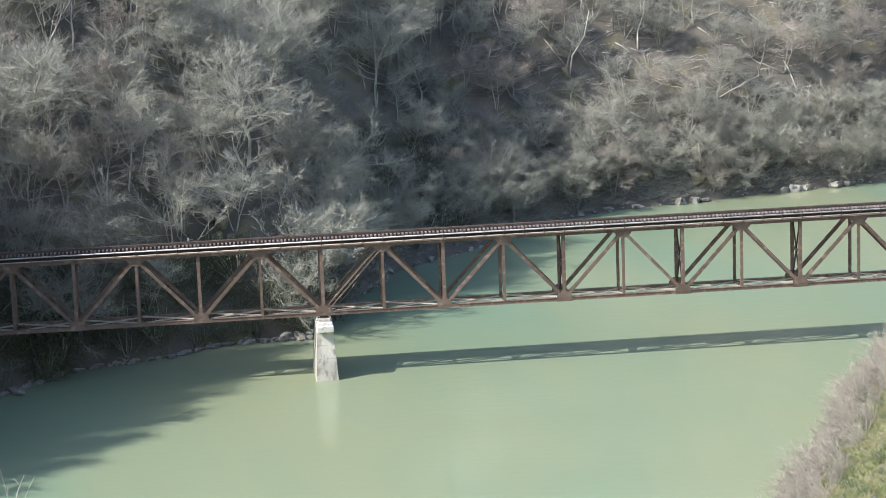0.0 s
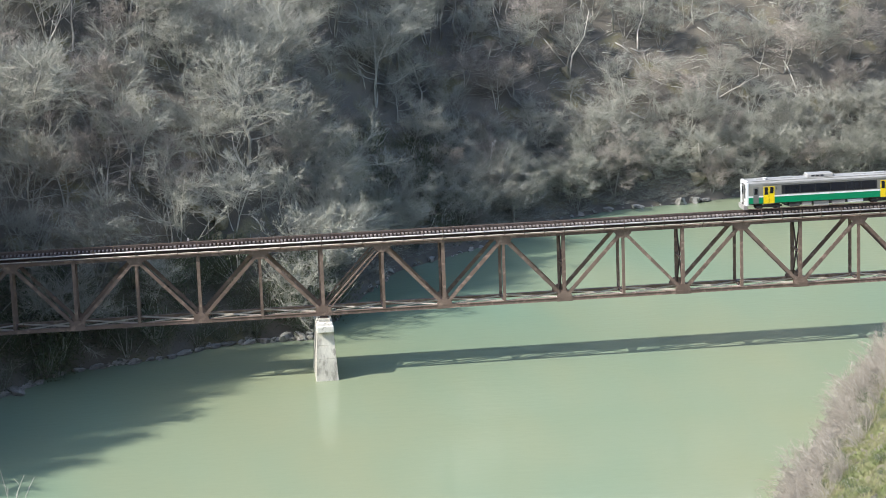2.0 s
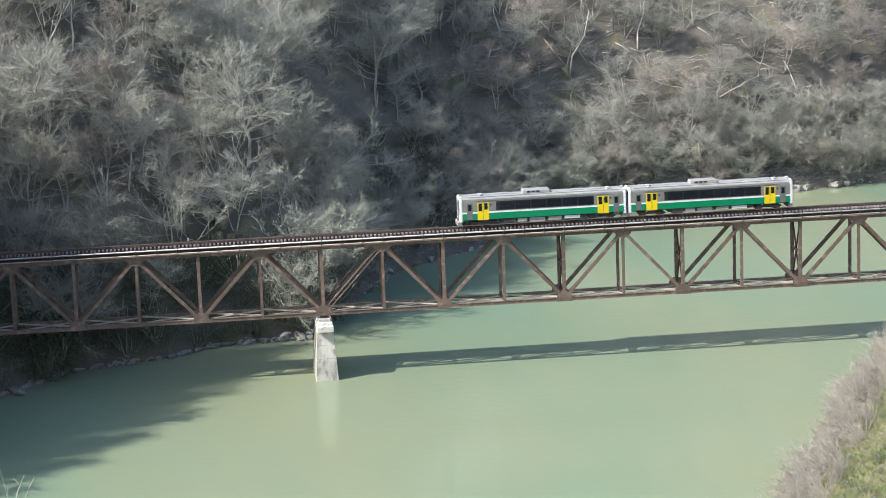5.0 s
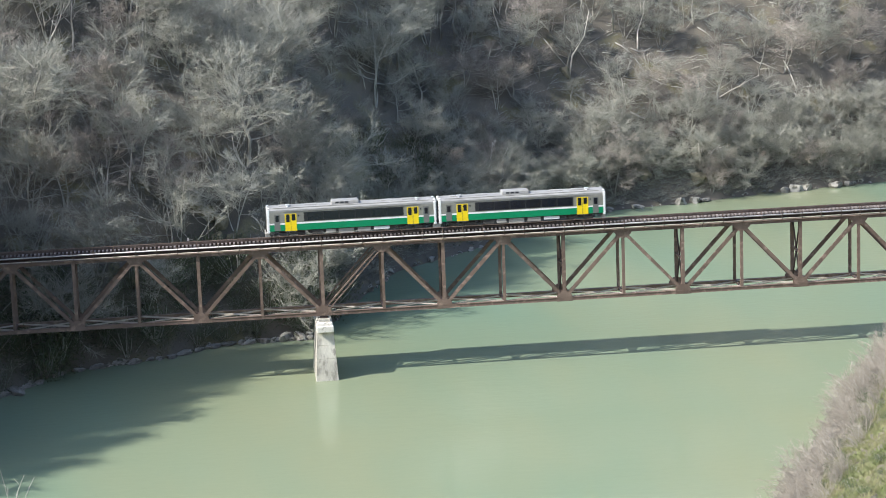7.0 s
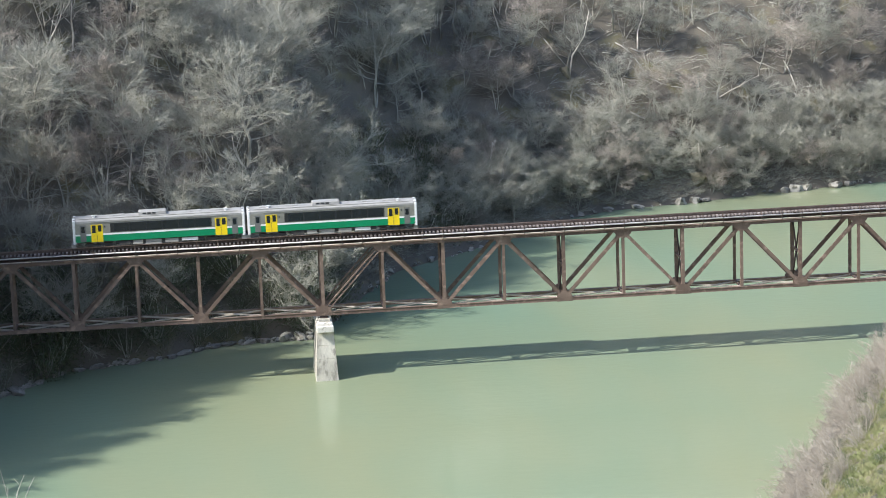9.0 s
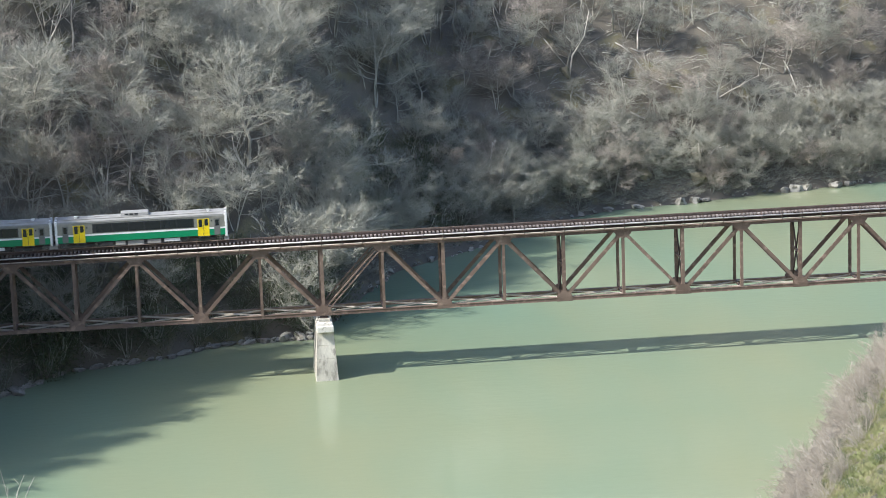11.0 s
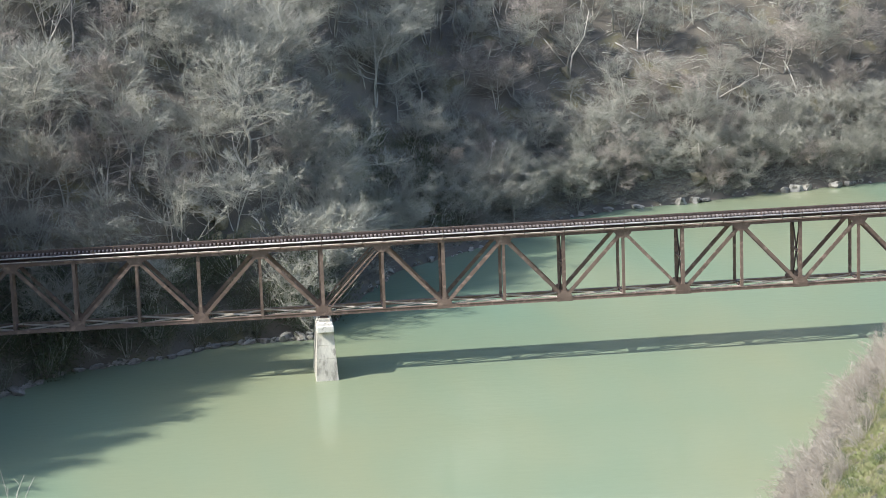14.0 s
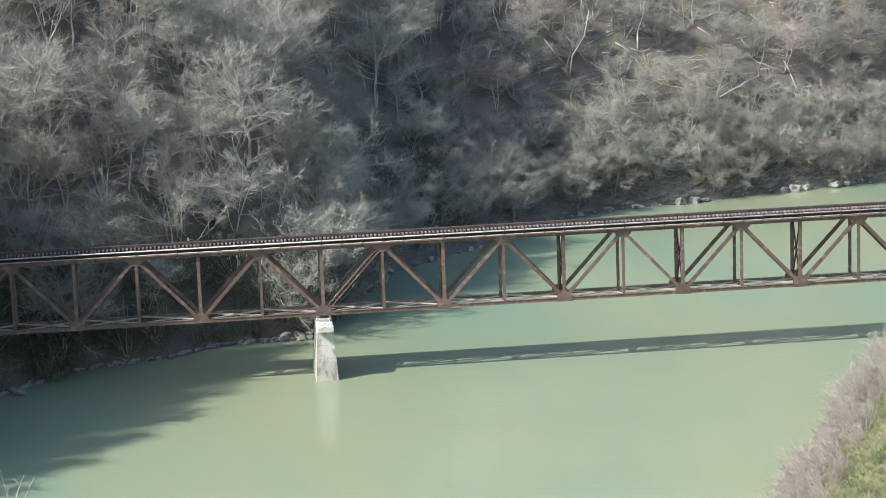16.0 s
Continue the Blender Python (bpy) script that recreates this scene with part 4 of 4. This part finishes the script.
dead_trunk((17.5, 69.9, -0.6), (19.5, 68.8, -0.2), 0.1, 33, forks=2)
TALL = "tall slender pale-barked trunk rising through the bare woods"
dead_trunk((60.4, 118.4, 14.4), (61.9, 119.2, 24.7), 0.15, 9, TALL)
dead_trunk((71.1, 123.5, 17.8), (71.0, 124.2, 26.0), 0.15, 10, TALL)
dead_trunk((12.8, 91.8, 18.1), (13.2, 92.5, 25.6), 0.15, 12, TALL)
dead_trunk((14.0, 91.0, 17.6), (15.0, 92.0, 24.0), 0.12, 22, TALL)
dead_trunk((-22.2, 26.1, 11.0), (-21.4, 27.0, 17.3), 0.15, 13, TALL)
dead_trunk((-24.9, 26.7, 13.8), (-24.7, 27.1, 17.2), 0.13, 14, TALL)
dead_trunk((-20.3, 43.1, 23.5), (-19.6, 43.8, 30.4), 0.17, 16, TALL)
dead_trunk((-22.1, 43.9, 24.8), (-22.0, 44.3, 29.4), 0.14, 17, TALL)
dead_trunk((-28.9, 41.6, 26.9), (-28.4, 42.2, 34.0), 0.16, 18, TALL)
dead_trunk((-32.5, 38.7, 26.0), (-28.8, 39.8, 34.8), 0.13, 19, TALL)
dead_trunk((-8.0, 34.1, 11.0), (-9.0, 34.8, 16.2), 0.14, 20, TALL)
dead_trunk((30.1, 83.3, -1.6), (31.0, 84.4, 5.6), 0.16, 21, "white-barked leafless tree above the water", 5)
dead_trunk((31.5, 84.6, -1.2), (33.4, 85.0, 4.6), 0.14, 23, "white-barked leafless tree above the water", 5)
for i, (x, y, h, tilt) in enumerate(((26.7, 112.2, 9, 0.2), (29.2, 112.6, 8, -0.3), (31.4, 111.2, 10, 0.4), (34.4, 114.6, 9, -0.6), (38.4, 116.6, 9, 0.5), (41.0, 110.0, 9.5, 1.8), (47.6, 117.6, 8, 0.3), (50.6, 118.4, 7.5, 0.8), (56.6, 120.2, 8, -0.4), (67.0, 123.8, 8, 0.7), (36.4, 112.8, 7, -1.2), (58.4, 104.6, 5, 1.2), (74.0, 112.4, 6, 1.9), (80.4, 116.6, 7, 1.4), (87.6, 113.0, 6, 1.0))):
    z = float(land(x, y)[0][0])
    dead_trunk((x, y, z - 0.3), (x + tilt, y - 0.6, z + h), 0.11 + 0.03 * (i % 3), 60 + i, TALL, 4, M_BARK_PALE)


def fallen_logs():
    """Grey logs lying across the open slope, most of them along it."""
    rnd = random.Random(71)
    spots = sown(rnd, 44, 100, 98, 128, 2.6, lambda x, y, a, b: 5 < a < 26, 2500)[:70]
    for x, y, z, a, b in spots:
        n, r = rnd.uniform(1.6, 4.6), rnd.uniform(0.07, 0.15)
        turn = rnd.gauss(0, 0.5)
        dx, dy = math.cos(turn) * n / 2, math.sin(turn) * n / 2
        za, zb = float(land(x - dx, y - dy)[0][0]), float(land(x + dx, y + dy)[0][0])
        s = Shape()
        s.tube([(-dx, -dy, za - z + r), (-dx * 0.3, -dy * 0.3 - 0.1, (za - z) * 0.3 + r * 1.5), (dx * 0.4, dy * 0.4 + 0.05, (zb - z) * 0.4 + r * 1.4), (dx, dy, zb - z + r)], [r, r * 0.95, r * 0.8, r * 0.5], 6)
        for k in range(rnd.randrange(3)):
            o = Vector((dx, dy, zb - z)) * rnd.uniform(-0.5, 0.8) + Vector((0, 0, r * 1.3))
            s.spike(o, o + Vector((rnd.gauss(0, 0.6), rnd.gauss(-0.3, 0.4), rnd.uniform(0.3, 1.1))), r * 0.4)
        bleached = rnd.random() < 0.2
        ob = tagged(new("fallen_log", s.mesh("fallen_log", M_DEADWOOD if bleached else M_BARK_PALE, smooth=True)), "bleached fallen log lying on the leaf litter" if bleached else "grey fallen log lying across the open slope", "log", "fallen logs on the slope")
        ob.location = (x, y, z)


fallen_logs()
for x0, y0, turn, n in ((4.4, 33.5, 15, 2.0), (7.3, 35.0, -8, 2.2)):
    s = Shape()
    s.tube([(-n / 2, 0, 0.02), (-n * 0.1, 0.2, 0.2), (n * 0.25, 0.1, 0.14), (n / 2, -0.2, -0.05)], [0.06, 0.12, 0.13, 0.06], 7)
    ob = tagged(new("driftwood", s.mesh("driftwood", M_DEADWOOD, smooth=True)), "pale driftwood log floating near the shore", "driftwood", "driftwood on the water")
    ob.matrix_basis = pose(x0, y0, WATER, 0, 0, turn)

# ---- near bank ----
def shrub(seed, height, stems, bark, twig, label):
    """A bare bush: long slim stems from one root, each with side shoots and fine twigs."""
    rnd = random.Random(seed)
    wood, crown = Shape(), Shape()
    for i in range(stems):
        a = rnd.uniform(0, 6.283)
        out = rnd.uniform(0.1, 0.75)
        d = Vector((math.cos(a) * out, math.sin(a) * out, 1)).normalized()
        h = height * rnd.uniform(0.45, 1.0)
        p, dd = limb(wood, rnd, Vector((math.cos(a) * 0.3, math.sin(a) * 0.3, -0.3)), d, h, 0.04, 0.012, 4, 3, 0.14, 0.02)
        for j in range(9):
            t = 0.2 + 0.8 * rnd.random()
            k = min(int(t * 4), 3)
            o = p[k].lerp(p[k + 1], t * 4 - k)
            e = o + wobble(rnd, dd, 0.42) * h * rnd.uniform(0.15, 0.4)
            blade(wood if j < 3 else crown, rnd, o, e, 0.02)
            for n in range(5):
                q = o.lerp(e, rnd.uniform(0.2, 0.95))
                blade(crown, rnd, q, q + wobble(rnd, dd, 0.5) * rnd.uniform(0.25, 0.7), 0.012)
    root = thing("shrub", label, "shrub", "bare shrubs on the near bank")
    part("stem", wood, bark, root, smooth=True)
    part("crown", crown, twig, root, "fine pale twigs", smooth=True)
    return root


def leafy(seed, size, n, material, label, leaf=1.0):
    """A low evergreen: stems and many small leaves."""
    rnd = random.Random(seed)
    root = thing("evergreen_shrub", label, "shrub", "evergreen shrubs on the near bank")
    st, lv = Shape(), Shape()
    for i in range(14):
        a = rnd.uniform(0, 6.283)
        d = Vector((math.cos(a) * 0.7, math.sin(a) * 0.7, rnd.uniform(0.5, 1.2))).normalized()
        p, dd = limb(st, rnd, Vector((0, 0, -0.2)), d, size * rnd.uniform(0.6, 1.0), 0.03, 0.01, 3, 3, 0.15, 0.05)
        for j in range(n // 14):
            t = 0.25 + 0.75 * rnd.random()
            k = min(int(t * 3), 2)
            o = p[k].lerp(p[k + 1], t * 3 - k) + Vector((rnd.gauss(0, 0.2), rnd.gauss(0, 0.2), rnd.gauss(0, 0.15))) * size
            u = wobble(rnd, Vector((0, 0, 0.3)), 0.8) * rnd.uniform(0.05, 0.1) * leaf
            w_ = u.cross(wobble(rnd, Vector((0, 0, 1)), 0.6)).normalized() * 0.032 * leaf
            q = len(lv.v)
            lv.v += [tuple(o - u), tuple(o + w_), tuple(o + u), tuple(o - w_)]
            lv.f.append((q, q + 1, q + 2, q + 3))
    part("stem", st, M_BARK, root, smooth=True)
    part("foliage", lv, material, root, "dark green leaves", smooth=True)
    return root


def near_bank():
    rnd = random.Random(41)
    kinds = [shrub(50 + i, 3.6 + 0.5 * i, 22, M_SHRUB_WOOD, M_SHRUB, "pale pinkish leafless shrub leaning over the river bank") for i in range(3)]
    spots = sown(rnd, 27, 70, -78, 2, 1.55, lambda x, y, a, b: 0.9 < b < 7.5 and off_line(x, y), 6000)[:190]
    for i, (x, y, z, a, b) in enumerate(spots):
        s = rnd.uniform(0.65, 1.1) * (1.0 if b < 6 else 0.75)
        m = pose(x, y, z, rnd.uniform(-8, 14), rnd.uniform(-56, -22), 0) @ pose(0, 0, 0, 0, 0, rnd.uniform(0, 360)) @ Matrix.Scale(s, 4)
        if i < 3:
            kinds[i].matrix_basis = m
        else:
            copy_thing(rnd.choice(kinds), m)
    greens = [leafy(60 + i, 1.5, 700, M_BANK_GREEN, "low evergreen shrub on the grassy bank") for i in range(2)]
    spots = sown(rnd, 36, 80, -95, 12, 2.0, lambda x, y, a, b: 4.2 < b < 15 and off_line(x, y), 4000)[:100]
    for i, (x, y, z, a, b) in enumerate(spots):
        m = pose(x, y, z, 0, 0, rnd.uniform(0, 360)) @ Matrix.Scale(rnd.uniform(0.6, 1.2), 4)
        if i < 2:
            greens[i].matrix_basis = m
        else:
            copy_thing(rnd.choice(greens), m)
    brush("bank_grass", "rough green and straw-coloured grass on the bank", "grass", 17000, (36, 70, -92, -8), 1.0, 0.055, M_GRASS, 9, 7, keep=lambda x, y, a, b: (b > 5) & (b < 22) & (np.abs(y - 1.8) > 6))


near_bank()


def hill_evergreens():
    rnd = random.Random(90)
    kinds = [leafy(95 + i, 1.6, 1260, M_GREEN, "dark evergreen shrub under the bare trees", 0.62) for i in range(2)]
    for k in kinds:
        k["group"] = "evergreen shrubs on the hillside"
    spots = sown(rnd, -41, 4, -3, 34, 1.45, lambda x, y, a, b: 0.2 < a < 5.5 and (off_line(x, y) or x > -40), 6000)[:130]
    spots += sown(rnd, 2, 24, 62, 92, 3.0, lambda x, y, a, b: 1.5 < a < 15, 1500)[:26]
    for i, (x, y, z, a, b) in enumerate(spots):
        m = pose(x, y, z, 12, 0, rnd.uniform(0, 360)) @ Matrix.Scale(rnd.uniform(1.0, 2.1), 4)
        if i < 2:
            kinds[i].matrix_basis = m
        else:
            copy_thing(rnd.choice(kinds), m)


hill_evergreens()


def near_sapling():
    """A slim leafless tree below the viewpoint; its top twigs reach into view."""
    rnd = random.Random(99)
    root = thing("sapling", "slim leafless sapling with pale twig tips below the viewpoint", "tree", at=(-15.9, -215.2, 33.3))
    s = Shape()
    s.tube([(0, 0, -0.3), (0.1, 0.0, 5), (0.0, 0.05, 10), (0.03, 0, 13.2)], [0.11, 0.085, 0.05, 0.02], 7)
    part("trunk", s, M_BARK, root, smooth=True)
    for z, e in ((12.6, (-0.11, 0.08, 13.96)), (13.1, (0.22, 0.07, 13.82)), (12.9, (0.40, 0.06, 13.74)), (12.4, (0.3, -0.2, 13.2)), (12.0, (-0.5, 0.1, 13.1)), (11.5, (0.6, 0.3, 12.7))):
        s = Shape()
        a, b = Vector((0.02, 0.02, z)), Vector(e)
        limb(s, rnd, a, b - a, (b - a).length, 0.011, 0.004, 4, 4, 0.06, 0.0)
        for j in range(3):
            o = a.lerp(b, rnd.uniform(0.3, 0.8))
            s.spike(o, o + wobble(rnd, (b - a).normalized(), 0.5) * 0.2, 0.006)
        part("twig", s, M_TWIG, root, smooth=True)


near_sapling()


# ---- what moves ----
def motions():
    rows_a, rows_b = [], []
    for i in range(33):
        t = i * 0.5
        x = 82.21 - 11.391 * t + 0.02653 * t * t
        rows_a.append((t, pose(x, 1.8, RAIL)))
        rows_b.append((t, pose(x + 19.72, 1.8, RAIL)))
    walk(car_a, rows_a)
    walk(car_b, rows_b)


motions()
